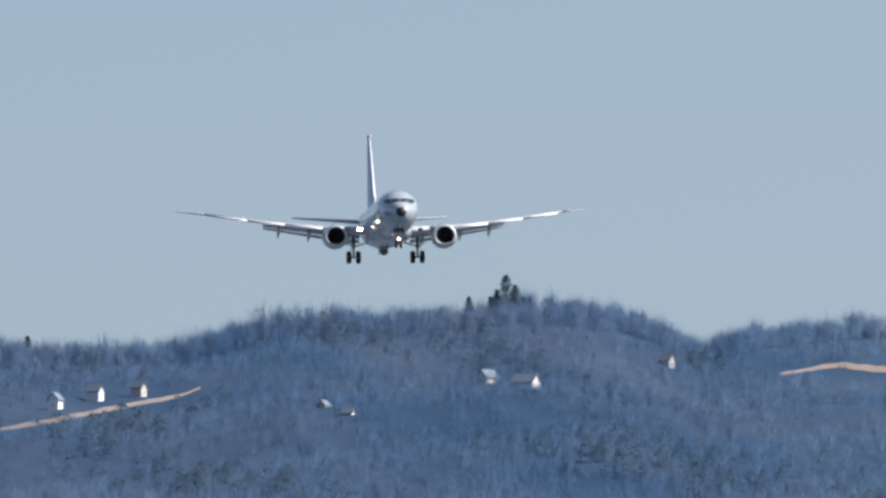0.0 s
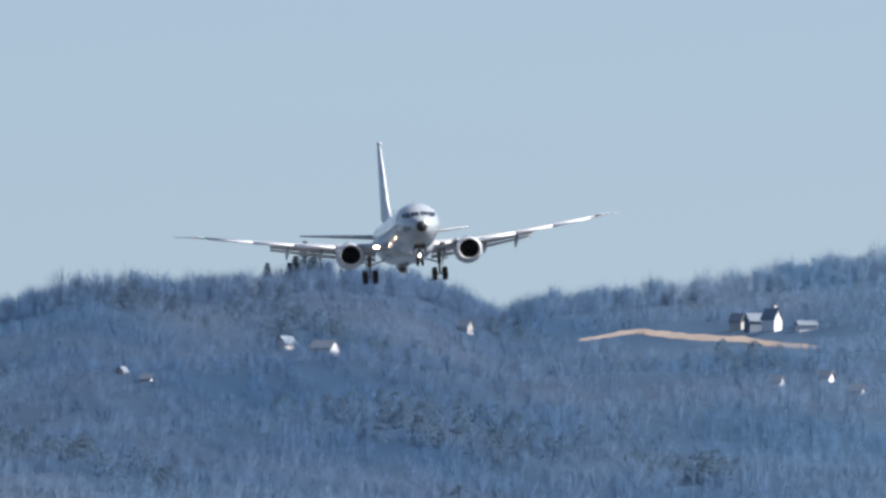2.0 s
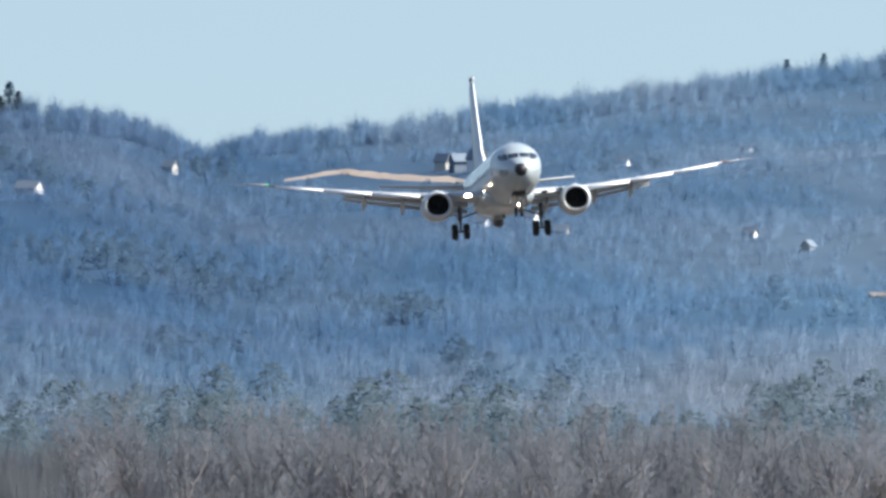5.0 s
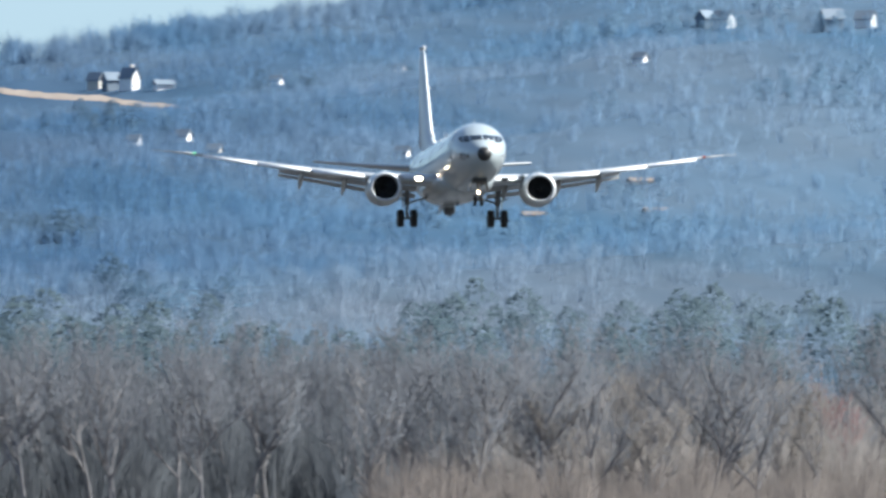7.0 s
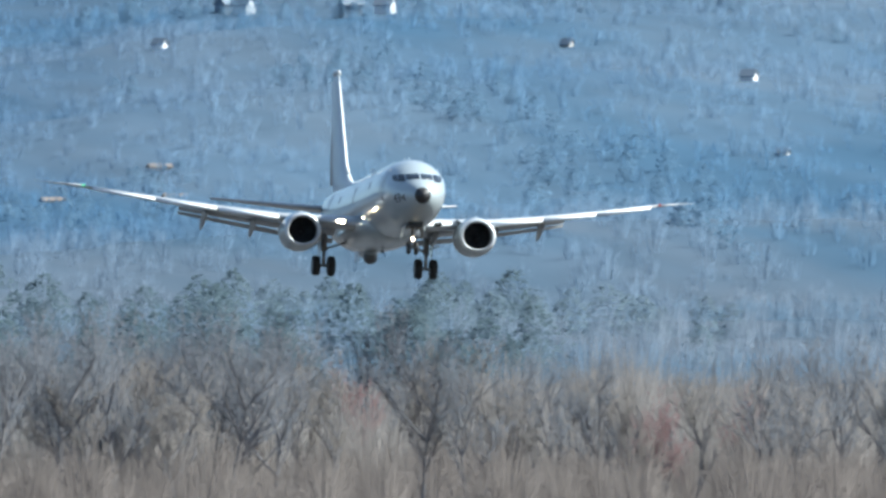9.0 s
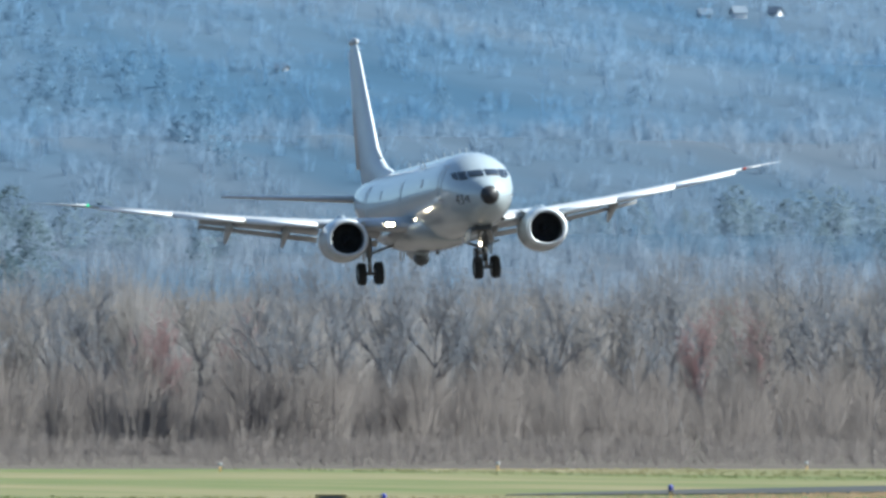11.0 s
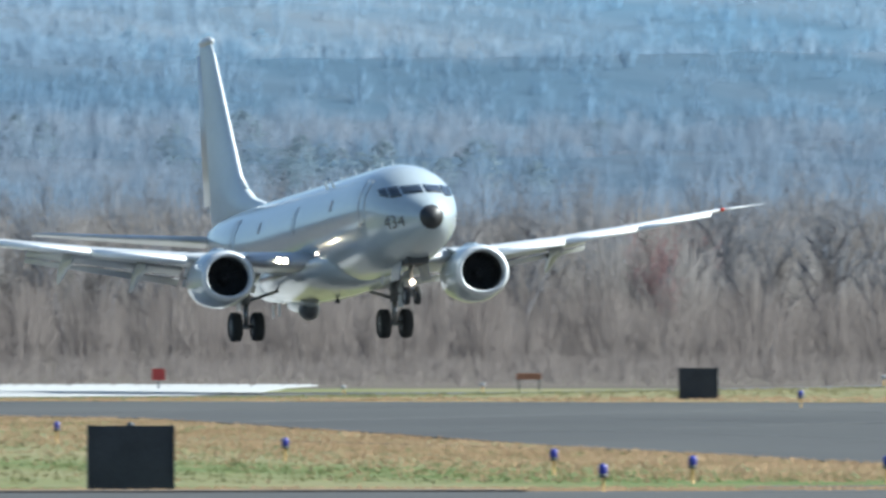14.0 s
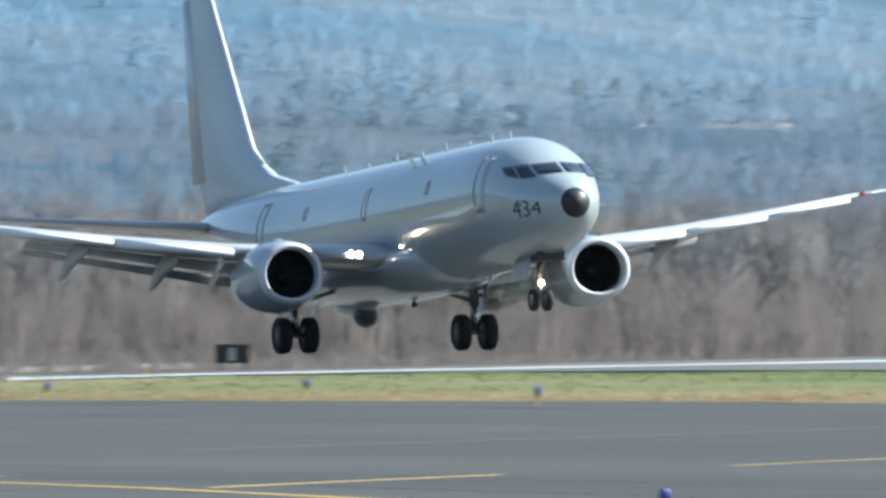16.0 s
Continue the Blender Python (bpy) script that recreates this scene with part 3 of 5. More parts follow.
house(2.8, 4.0, 2.0, 1.5, M_HOUSE_BEIGE, M_ROOF, -40, 7.35, 1.26, WHITE_HOUSE, 1)
for az, el, w, wall, turn in ((6.90, 1.145, 2.1, M_HOUSE, 60), (6.82, 1.17, 2.0, M_HOUSE_BEIGE, -30), (6.08, 1.205, 3.2, M_HOUSE, 40), (5.95, 1.18, 3.2, M_HOUSE, -20), (6.22, 1.22, 3.0, M_HOUSE_BEIGE, 30),
                              (7.93, 1.31, 3.2, M_HOUSE_BEIGE, 30), (8.94, 1.13, 2.6, M_HOUSE, 50), (9.10, 1.14, 2.8, M_HOUSE, 40), (9.40, 1.33, 2.6, M_HOUSE, 45), (9.80, 1.37, 2.4, M_HOUSE, 20),
                              (9.81, 1.09, 2.6, M_HOUSE, 45), (10.0, 1.05, 2.2, M_HOUSE_BEIGE, -30), (10.58, 1.40, 2.6, M_HOUSE, 30), (10.85, 1.51, 4.2, M_HOUSE, 30), (10.79, 1.52, 3.6, M_ROOF, -40),
                              (11.31, 1.51, 4.0, M_HOUSE, 65), (11.2, 1.505, 4.6, M_ROOF, -70), (12.49, 1.29, 2.8, M_HOUSE, 60), (11.9, 1.4, 2.4, M_HOUSE_BEIGE, 20), (14.62, 1.28, 2.6, M_HOUSE, 10),
                              (14.2, 1.225, 2.4, M_HOUSE, 30), (14.08, 1.222, 2.6, M_HOUSE, -70), (13.97, 1.225, 2.2, M_HOUSE_BEIGE, -75), (9.2, 1.10, 2.6, M_HOUSE_BEIGE, 70), (12.6, 1.05, 2.0, M_HOUSE_BEIGE, 60),
                              (14.74, 1.11, 3.4, M_HOUSE, -60), (14.80, 1.112, 3.0, M_HOUSE, 40), (14.86, 1.116, 2.4, M_HOUSE_BEIGE, -50), (15.9, 1.265, 3.0, M_HOUSE, 40), (22.4, 1.27, 2.6, M_HOUSE, 20)):
    house(w * 0.8, w, w * 0.8, w * 0.42, wall, M_ROOF, turn, az, el, WHITE_HOUSE if wall is M_HOUSE else "small muted house half hidden among the bare trees", 1)
for az, el, w, turn in ((21.51, 0.625, 2.6, 30), (21.47, 0.62, 1.8, -40), (21.88, 0.606, 1.7, 55), (21.98, 0.610, 1.7, -70), (22.07, 0.598, 2.5, 25), (22.17, 0.612, 1.7, -75), (22.27, 0.616, 1.8, 60), (22.35, 0.620, 1.6, -70)):
    house(w, w * 1.6, w * 0.6, w * 0.35, M_HOUSE, M_ROOF, turn, az, el, "low white building beyond the woods", 1)


def bank(name, label, line, width, rise):
    """A bare strip of earth across the hillside."""
    pts = [ray_to_land(az, el) for az, el in line]
    verts, faces = [], []
    total = 8 * (len(pts) - 1)
    for i in range(total + 1):
        p = pts[i // 8].lerp(pts[min(i // 8 + 1, len(pts) - 1)], i % 8 / 8)
        out = Vector((p.x, p.y, 0)).normalized()
        taper = math.sin(math.pi * (0.04 + 0.92 * i / total)) ** 0.6
        w = width * (0.8 + 0.5 * noise.noise(p / 14)) * taper
        CLEARINGS.append((p.x - out.x * 12, p.y - out.y * 12, 24))
        for q, up in ((-w, -0.4), (-0.2 * w, 0.45 * rise * taper * (1 + 0.5 * noise.noise(p / 5))), (w, rise * taper * (1 + 0.45 * noise.noise(p / 7)))):
            g = p + out * q
            verts.append((g.x, g.y, land(g.x, g.y) + 0.3 + up))
    for i in range(total):
        for k in range(2):
            q = 3 * i + k
            faces.append((q, q + 3, q + 4, q + 1))
    me = mesh_of(verts, faces, smooth=True)
    me.normals_split_custom_set_from_vertices([(0.2, -0.2, 0.96)] * len(verts))
    ob = part(name, me, M_DIRT, label=label)
    return tagged(ob, kind="structure", category="bare bank")


bank("earth_bank", "tan bare earth bank below the hilltop house", [(8.30, 1.290), (8.43, 1.309), (8.49, 1.314), (8.65, 1.296), (8.835, 1.287), (9.02, 1.268), (9.13, 1.259)], 5, 1.0)
bank("earth_bank", "pale bare track across the wooded slope", [(5.7, 1.10), (5.95, 1.14), (6.2, 1.19), (6.42, 1.245)], 3.5, 0.8)
bank("earth_bank", "pale bare patch among the far buildings", [(21.82, 0.600), (22.1, 0.605), (22.42, 0.616)], 6, 0.7)
sort_clearings()


def canopy(name, label, mat, az_range, az_step, d_list, height, crown, seed, front=0.0, rough=0.55):
    """The closed mass of crowns of a wood: an uneven roof of rounded tops, with a front where the wood begins.
    It takes the light as twigs do, softly and from above."""
    n = int((az_range[1] - az_range[0]) / az_step)
    verts, faces = [], []
    for i, d in enumerate(d_list):
        for j in range(n + 1):
            az = az_range[0] + j * az_step
            x, y = d * math.sin(radians(az)), d * math.cos(radians(az))
            p = Vector((x / crown, y / (crown * 1.6), seed))
            f1 = noise.voronoi(p)[0][0]
            top = height * (0.45 + 0.22 * noise.noise(Vector((x / 60, y / 90, seed))) + rough * max(0.0, 1 - 1.6 * f1 * f1) * (1 + 0.5 * noise.noise(Vector((x / 9, y / 9, seed)))))
            if front and d < d_list[0] + front:
                top *= ((d - d_list[0]) / front) ** 0.5
            if d > 1300 and clear(x, y):
                top = 0.1
            shift = 0.35 * crown * noise.noise(p * 1.7)
            verts.append((x + shift, y + shift, land(x, y) + (top if i else -0.3)))
    m = n + 1
    for i in range(len(d_list) - 1):
        for j in range(n):
            q = i * m + j
            faces.append((q, q + 1, q + m + 1, q + m))
    me = mesh_of(verts, faces, smooth=True)
    flat = np.empty(3 * len(verts))
    me.vertices.foreach_get("normal", flat)
    flat = flat.reshape(-1, 3) * np.sign(flat.reshape(-1, 3)[:, 2:] + 1e-9) * 0.35 + (0, 0, 0.8)
    me.normals_split_custom_set_from_vertices((flat / np.linalg.norm(flat, axis=1, keepdims=True)).tolist())
    if mat is M_HAZED_HILL:
        mark_haze(me, [q[:2] for q in verts])
    ob = part(name, me, mat, label=label)
    return tagged(ob, kind="stuff", category="woods")


canopy("wood_edge", "brown mass of bare crowns behind the airfield", M_BELT_WEST, (9.6, 23.2), 0.06, [990 + 1.1 * k for k in range(50)] + [1047 + 5 * k for k in range(50)], 4.2, 4.2, 7.0, 26.0)
canopy("hillside_thicket", "hazy grey-blue undergrowth beneath the hillside woods", M_HAZED_HILL, (5.4, 23.2), 0.06, [1450 * 1.006 ** k for k in range(192)], 1.8, 4.6, 17.0, 40.0, 0.30)
FINE = (0.005, 0.010)
wood("far_woods", "hazy dark blue bare winter woods on the distant ridge", M_HAZED_WOODS, 7400, (5.5, 9.9), (2300, 4620), (4.0, 6.6), True, 1, open_ground, 32, FINE)
wood("ridge_woods", "hazy blue bare trees along the skyline", M_HAZED_WOODS, 1500, (5.5, 11.5), (4520, 4640), (5.0, 9.0), True, 11, None, 60, (0.004, 0.010))
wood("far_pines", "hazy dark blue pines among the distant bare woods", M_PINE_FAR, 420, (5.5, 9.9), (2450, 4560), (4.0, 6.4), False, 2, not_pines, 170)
wood("side_woods", "hazy blue bare woods on the shoulder of the hill", M_HAZED_WOODS, 9800, (8.7, 16.8), (2150, 4560), (3.8, 6.4), True, 22, open_ground, 32, FINE)
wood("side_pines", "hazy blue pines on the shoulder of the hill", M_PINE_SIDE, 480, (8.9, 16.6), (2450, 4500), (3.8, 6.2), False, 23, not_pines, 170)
wood("slope_woods", "hazy pale blue bare woods on the middle slopes", M_HAZED_WOODS, 9000, (15.1, 23.1), (2150, 4400), (3.8, 6.4), True, 12, open_ground, 32, FINE)
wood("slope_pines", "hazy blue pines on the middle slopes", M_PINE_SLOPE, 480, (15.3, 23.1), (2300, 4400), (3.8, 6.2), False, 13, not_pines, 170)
wood("hillside_woods", "grey purple bare woods on the lower hillside", M_HAZED_WOODS, 4200, (6.8, 23.1), (1450, 2350), (3.6, 6.2), True, 3, open_ground, 50, (0.003, 0.007))
wood("hillside_woods", "thinning grey purple bare woods up the hillside", M_HAZED_WOODS, 1700, (6.8, 23.1), (2150, 3200), (3.6, 6.2), True, 43, in_gaps, 46, FINE)
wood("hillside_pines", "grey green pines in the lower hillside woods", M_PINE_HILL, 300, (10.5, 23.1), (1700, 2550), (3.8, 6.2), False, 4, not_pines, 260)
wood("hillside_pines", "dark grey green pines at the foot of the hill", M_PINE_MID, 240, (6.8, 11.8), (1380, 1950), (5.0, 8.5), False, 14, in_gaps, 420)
wood("thicket", "dense grey leafless thicket at the foot of the hill", M_BELT_WEST, 750, (7.0, 10.8), (1000, 1400), (6.0, 8.8), True, 15, None, 180, (0.002, 0.0045))
wood("thicket", "dense brown leafless thicket behind the airfield", M_BARE_BACK, 1250, (10.0, 23.1), (960, 1200), (6.4, 9.0), True, 5, None, 170, (0.002, 0.0045))
wood("understorey", "brown leafless bushes at the foot of the wood", M_UNDER, 1950, (9.7, 23.1), (855, 985), (2.5, 6.0), True, 8, None, 90, (0.002, 0.005))
wood("scrub", "low brown scrub between grass and wood", M_UNDER, 5500, (9.5, 23.1), (732, 870), (0.6, 1.6), True, 6, None, 18)


def bare_tree(seed, h, mat):
    """A leafless broad-leaved tree: tapered trunk with forking limbs, and a crown of fine twigs."""
    rng = random.Random(seed)
    wood_v, wood_f, twig_v, twig_f = [], [], [], []

    def stick(p, q, r0, r1, n, verts, faces):
        d = (q - p).normalized()
        u = d.orthogonal().normalized()
        w = d.cross(u)
        o = len(verts)
        if n == 1:
            s = (u * rng.uniform(-1, 1) + w * rng.uniform(-1, 1)).normalized() * r0
            verts.extend([tuple(p - s), tuple(p + s), tuple(q)])
            faces.append((o, o + 1, o + 2))
            return
        for c, r in ((p, r0), (q, r1)):
            for j in range(n):
                a = 2 * math.pi * j / n
                verts.append(tuple(c + u * (r * math.cos(a)) + w * (r * math.sin(a))))
        for j in range(n):
            k = (j + 1) % n
            faces.append((o + j, o + k, o + n + k, o + n + j))

    def grow(p, d, length, r, level):
        bits = (4, 3, 2, 2, 1)[level]
        for i in range(bits):
            q = p + d * (length / bits)
            if level < 3:
                stick(p, q, r * (1 - 0.22 * i), r * (1 - 0.22 * (i + 1)) + 0.006, (7, 5, 3)[level], wood_v, wood_f)
            else:
                stick(p, q, max(r, 0.018), 0.0, 1, twig_v, twig_f)
            p = q
            d = (d + Vector((rng.uniform(-.2, .2), rng.uniform(-.2, .2), rng.uniform(-.02, .18)))).normalized()
            if level < 4 and not (level == 0 and i == 0):
                for _ in range((2, 2, 3, 4)[level]):
                    side = Vector((rng.uniform(-1, 1), rng.uniform(-1, 1), rng.uniform(0.0, 0.8))).normalized()
                    e = (d * 0.8 + side * rng.uniform(0.45, 0.85)).normalized()
                    grow(p, e, length * rng.uniform(0.46, 0.66) * (0.8 if level == 0 else 1), max(r * (0.55 - 0.06 * i), 0.02), level + 1)
    grow(Vector((0, 0, -0.4)), Vector((rng.uniform(-.05, .05), rng.uniform(-.05, .05), 1)), h * 0.62, h * 0.016, 0)
    tree = thing("tree", "bare grey-brown winter tree at the edge of the wood", "tree", "trees along the airfield")
    part("trunk", mesh_of(wood_v, wood_f), M_TRUNK, tree)
    twigs = np.array(twig_v)
    out = (twigs - (0, 0, 0.3 * h)) / h
    out = out / np.linalg.norm(out, axis=1, keepdims=True) * 0.6 + (0, 0, 0.75)
    part("crown", crown_mesh(twigs, np.array(twig_f), out / np.linalg.norm(out, axis=1, keepdims=True)), mat, tree)
    return tree


# ---- the aircraft ----
# local axes: x to starboard, y forward, z up; origin on the body's axis, 15 m behind the nose
def P(s, l, z):
    return Vector((l, 15.0 - s, z))


# station behind the nose: half width, top, bottom
BODY = [(0.0, 0.02, -0.40, -0.44), (0.06, 0.22, -0.20, -0.64), (0.22, 0.42, 0.00, -0.84), (0.5, 0.66, 0.22, -1.06), (0.9, 0.90, 0.46, -1.27), (1.4, 1.13, 0.70, -1.46),
        (2.0, 1.35, 0.96, -1.63), (2.6, 1.52, 1.30, -1.77), (3.2, 1.65, 1.56, -1.87), (4.0, 1.76, 1.76, -1.96), (5.0, 1.84, 1.87, -2.03), (6.5, 1.88, 1.91, -2.08),
        (9.0, 1.88, 1.92, -2.10), (25.0, 1.88, 1.92, -2.10), (27.5, 1.86, 1.92, -1.86), (30.0, 1.72, 1.90, -1.34), (33.0, 1.36, 1.84, -0.60), (36.0, 0.80, 1.64, 0.18),
        (38.0, 0.40, 1.42, 0.66), (39.3, 0.15, 1.26, 0.92), (39.5, 0.03, 1.15, 1.05)]


def smooth_body(s, k):
    """Cubic (Catmull-Rom) reading of the body table."""
    tb = BODY
    i = max(j for j in range(len(tb) - 1) if tb[j][0] <= s or j == 0)
    x0, x1 = tb[i][0], tb[i + 1][0]
    t = min(1.0, max(0.0, (s - x0) / (x1 - x0)))
    p1, p2 = tb[i][k], tb[i + 1][k]
    m1 = (p2 - tb[i - 1][k]) / (x1 - tb[i - 1][0]) if i > 0 else (p2 - p1) / (x1 - x0)
    m2 = (tb[i + 2][k] - p1) / (tb[i + 2][0] - x0) if i + 2 < len(tb) else (p2 - p1) / (x1 - x0)
    if i == 0:
        m1 = m2
    h = x1 - x0
    return (2 * t**3 - 3 * t**2 + 1) * p1 + (t**3 - 2 * t**2 + t) * h * m1 + (-2 * t**3 + 3 * t**2) * p2 + (t**3 - t**2) * h * m2


def skin(s, phi, out=0.0):
    """A point of the body's skin: station and angle from the top towards starboard, in degrees."""
    w, top, bot = smooth_body(s, 1), smooth_body(s, 2), smooth_body(s, 3)
    a = radians(phi)
    mid = (top + bot) / 2 + 0.04 * (top - bot)
    up = top - mid if math.cos(a) > 0 else mid - bot
    l, z = w * math.sin(a), mid + up * math.cos(a)
    n = Vector((math.sin(a), 0, math.cos(a)))
    return P(s, l, z) + n * out


def strip(s0, s1, f0, f1, out, n=(6, 6), skew=0.0, thick=0.0):
    """A curved patch of skin from station s0 to s1 and angle f0 to f1, standing out from it."""
    top, verts, faces = [], [], []
    ns, nf = n
    for layer in (out, out - 0.03):
        for i in range(ns + 1):
            for j in range(nf + 1):
                f = f0 + (f1 - f0) * j / nf
                s = s0 + (s1 - s0) * i / ns + skew * (j / nf)
                verts.append(tuple(skin(s, f, layer)))
    m, o = nf + 1, (ns + 1) * (nf + 1)
    for i in range(ns):
        for j in range(nf):
            q = i * m + j
            faces.append((q, q + 1, q + m + 1, q + m))
            faces.append((o + q, o + q + m, o + q + m + 1, o + q + 1))
    rim = list(range(nf)) + [i * m + nf for i in range(ns)] + [ns * m + j for j in range(nf, 0, -1)] + [i * m for i in range(ns, 0, -1)]
    for k, q in enumerate(rim):
        r = rim[(k + 1) % len(rim)]
        faces.append((q, q + o, r + o, r))
    return mesh_of(verts, faces, smooth=True)


def nose_station(l, z):
    """The station at which the nose, seen from ahead, has the point at this side and height."""
    s0, s1 = 0.05, 9.0
    for _ in range(40):
        s = (s0 + s1) / 2
        w, top, bot = smooth_body(s, 1), smooth_body(s, 2), smooth_body(s, 3)
        mid = (top + bot) / 2 + 0.04 * (top - bot)
        inside = (l / w) ** 2 + ((z - mid) / ((top - mid) if z > mid else (mid - bot))) ** 2 < 1
        s0, s1 = (s0, s) if inside else (s, s1)
    return s


def pane(e, l0, l1, b0, t0, b1, t1, n=(8, 4)):
    """A windscreen pane on the nose: inner and outer side, with bottom and top heights at both."""
    verts, faces = [], []
    for out in (0.025, -0.03):
        for i in range(n[0] + 1):
            u = i / n[0]
            l = l0 + (l1 - l0) * u
            for j in range(n[1] + 1):
                z = (b0 + (b1 - b0) * u) * (1 - j / n[1]) + (t0 + (t1 - t0) * u) * j / n[1]
                verts.append(tuple(P(nose_station(l, z), e * l, z) + Vector((e * 0.3 * out, out, 0.6 * out))))
    m, o = n[1] + 1, (n[0] + 1) * (n[1] + 1)
    for i in range(n[0]):
        for j in range(n[1]):
            q = i * m + j
            faces += [(q, q + 1, q + m + 1, q + m), (o + q, o + q + m, o + q + m + 1, o + q + 1)]
    ring = list(range(n[1])) + [i * m + n[1] for i in range(n[0])] + [n[0] * m + j for j in range(n[1], 0, -1)] + [i * m for i in range(n[0], 0, -1)]
    for k, q in enumerate(ring):
        r = ring[(k + 1) % len(ring)]
        faces.append((q, q + o, r + o, r))
    return mesh_of(verts, faces, smooth=True)


def foil(le, chord, thick, up=(0, 0, 1), n=10, droop=0.0):
    """A wing section ring: from the leading edge le aft along -y."""
    up = Vector(up)
    ring = []
    xs = [0.5 * (1 - math.cos(math.pi * i / n)) for i in range(n + 1)]

    def t(x):
        return 5 * thick * (0.2969 * math.sqrt(x) - 0.126 * x - 0.3516 * x * x + 0.2843 * x**3 - 0.1036 * x**4)
    for x in xs:
        ring.append(le + Vector((0, -x * chord, 0)) + up * ((t(x) + 0.02 * math.sin(math.pi * x) - droop * x * x) * chord))
    for x in reversed(xs[1:-1]):
        ring.append(le + Vector((0, -x * chord, 0)) + up * ((-t(x) * 0.9 + 0.02 * math.sin(math.pi * x) - droop * x * x) * chord))
    return ring


# half wing: lateral, leading-edge station, height, chord, thickness
WING = [(1.2, 12.6, -1.32, 8.2, 0.13), (2.4, 13.5, -1.18, 7.2, 0.125), (5.6, 15.6, -0.86, 4.9, 0.115), (9.0, 17.45, -0.38, 3.75, 0.11), (12.5, 19.35, 0.20, 2.75, 0.105),
        (16.4, 21.45, 0.90, 1.70, 0.10)]
TIP = [(16.4, 21.45, 0.90, 1.70, 0.10), (17.2, 22.15, 1.03, 1.15, 0.09), (18.0, 23.05, 1.16, 0.68, 0.08), (18.9, 24.3, 1.30, 0.20, 0.08)]


def wing_at(l):
    return [interp(l, [(w[0], w[k]) for w in WING]) for k in range(5)]


def build_wing(plane, side):
    sd = "starboard" if side > 0 else "port"
    w = part("wing", lofted([foil(P(s, side * l, z), c * 0.86, t, n=12) for l, s, z, c, t in WING]), M_WING, plane, "pale grey swept wing with bright leading edge")
    part("wing_tip", lofted([foil(P(s, side * l, z), c, t, n=8) for l, s, z, c, t in TIP]), M_WING, w)
    # extended slats ahead of the leading edge, thickened and paled for the sun's glint
    for l0, l1 in ((6.0, 9.2), (9.3, 12.5), (12.6, 15.9)):
        rings = []
        for l in (l0, l1):
            _, s, z, c, t = wing_at(l)
            rings.append(foil(P(s - 0.16, side * l, z - 0.10), 0.16 * c + 0.25, 0.32, n=6, droop=-0.1))
        part("slat", lofted(rings), M_PALE_GLINT, w, "slat with the sun's glint in its pale colour")
    # lowered flaps, two slots
    for l0, l1 in ((2.3, 5.1), (5.3, 11.0)):
        for k, (back, down, ch) in enumerate(((0.79, 0.0, 0.17), (0.935, 0.052, 0.10))):
            rings = []
            for l in (l0, l1):
                _, s, z, c, t = wing_at(l)
                c = min(c, 5.6)
                te = wing_at(l)[1] + wing_at(l)[3] * 0.84
                le = P(te + (back - 0.80) * c, side * l, z - 0.05 - down * c * (1 + k * 0.4))
                ring = []
                for p in foil(Vector((0, 0, 0)), ch * c, 0.14, n=6):
                    a = radians(19 + 11 * k)
                    ring.append(le + Vector((0, p.y * math.cos(a) - p.z * math.sin(a), p.z * math.cos(a) + p.y * math.sin(a))))
                rings.append(ring)
            part("flap", lofted(rings), M_WING, w, "lowered flap panel")
    # flap track fairings, drooped at the tail
    for l in (3.4, 6.9, 9.6):
        _, s, z, c, t = wing_at(l)
        te = s + c * 0.86
        rings = []
        for q in range(9):
            x = q / 8
            r = 0.20 * math.sin(math.pi * min(1, x * 0.96 + 0.04)) ** 0.7 + 0.01
            st = te - 1.4 + 3.2 * x
            zz = z - 0.24 - 0.12 * x - 1.25 * max(0, x - 0.42) ** 1.15
            rings.append([P(st, side * l + r * 0.75 * math.cos(2 * math.pi * j / 10), zz + r * 1.5 * math.sin(2 * math.pi * j / 10)) for j in range(10)])
        part("flap_fairing", lofted(rings), M_WING, w)
    _, s, z, c, t = wing_at(16.4)
    part("position_light", lathe([(-0.12, 0.02), (-0.05, 0.07), (0.08, 0.08), (0.14, 0.02)], n=10), M_GREEN if side > 0 else M_RED, w,
         "green wing tip light" if side > 0 else "red wing tip light", Matrix.Translation(P(s + 0.02, side * 16.45, z + 0.03)))
    # root landing lamps
    for k, (l, r) in enumerate(((2.64, 0.105), (2.86, 0.105))):
        _, s, z, c, t = wing_at(l)
        lens = part("landing_light", lathe([(0.0, 0.01), (0.01, r), (0.03, r * 0.9), (0.04, 0.01)], n=14), M_LAMP if side > 0 else M_WELL, w,
                    "bright warm landing light" if side > 0 else "unlit landing light", Matrix.Translation(P(s - 0.02, side * l, z + 0.03)))
        # tube added to keep the lamp's light off the fuselage side
        part("lamp_shield", lathe([(-0.02, r * 1.02), (0.10, r * 1.02), (0.10, r * 1.12), (-0.02, r * 1.12)], n=14, cap=False), M_WELL, lens, "dark tube added to keep lamp light off the fuselage")
    return w


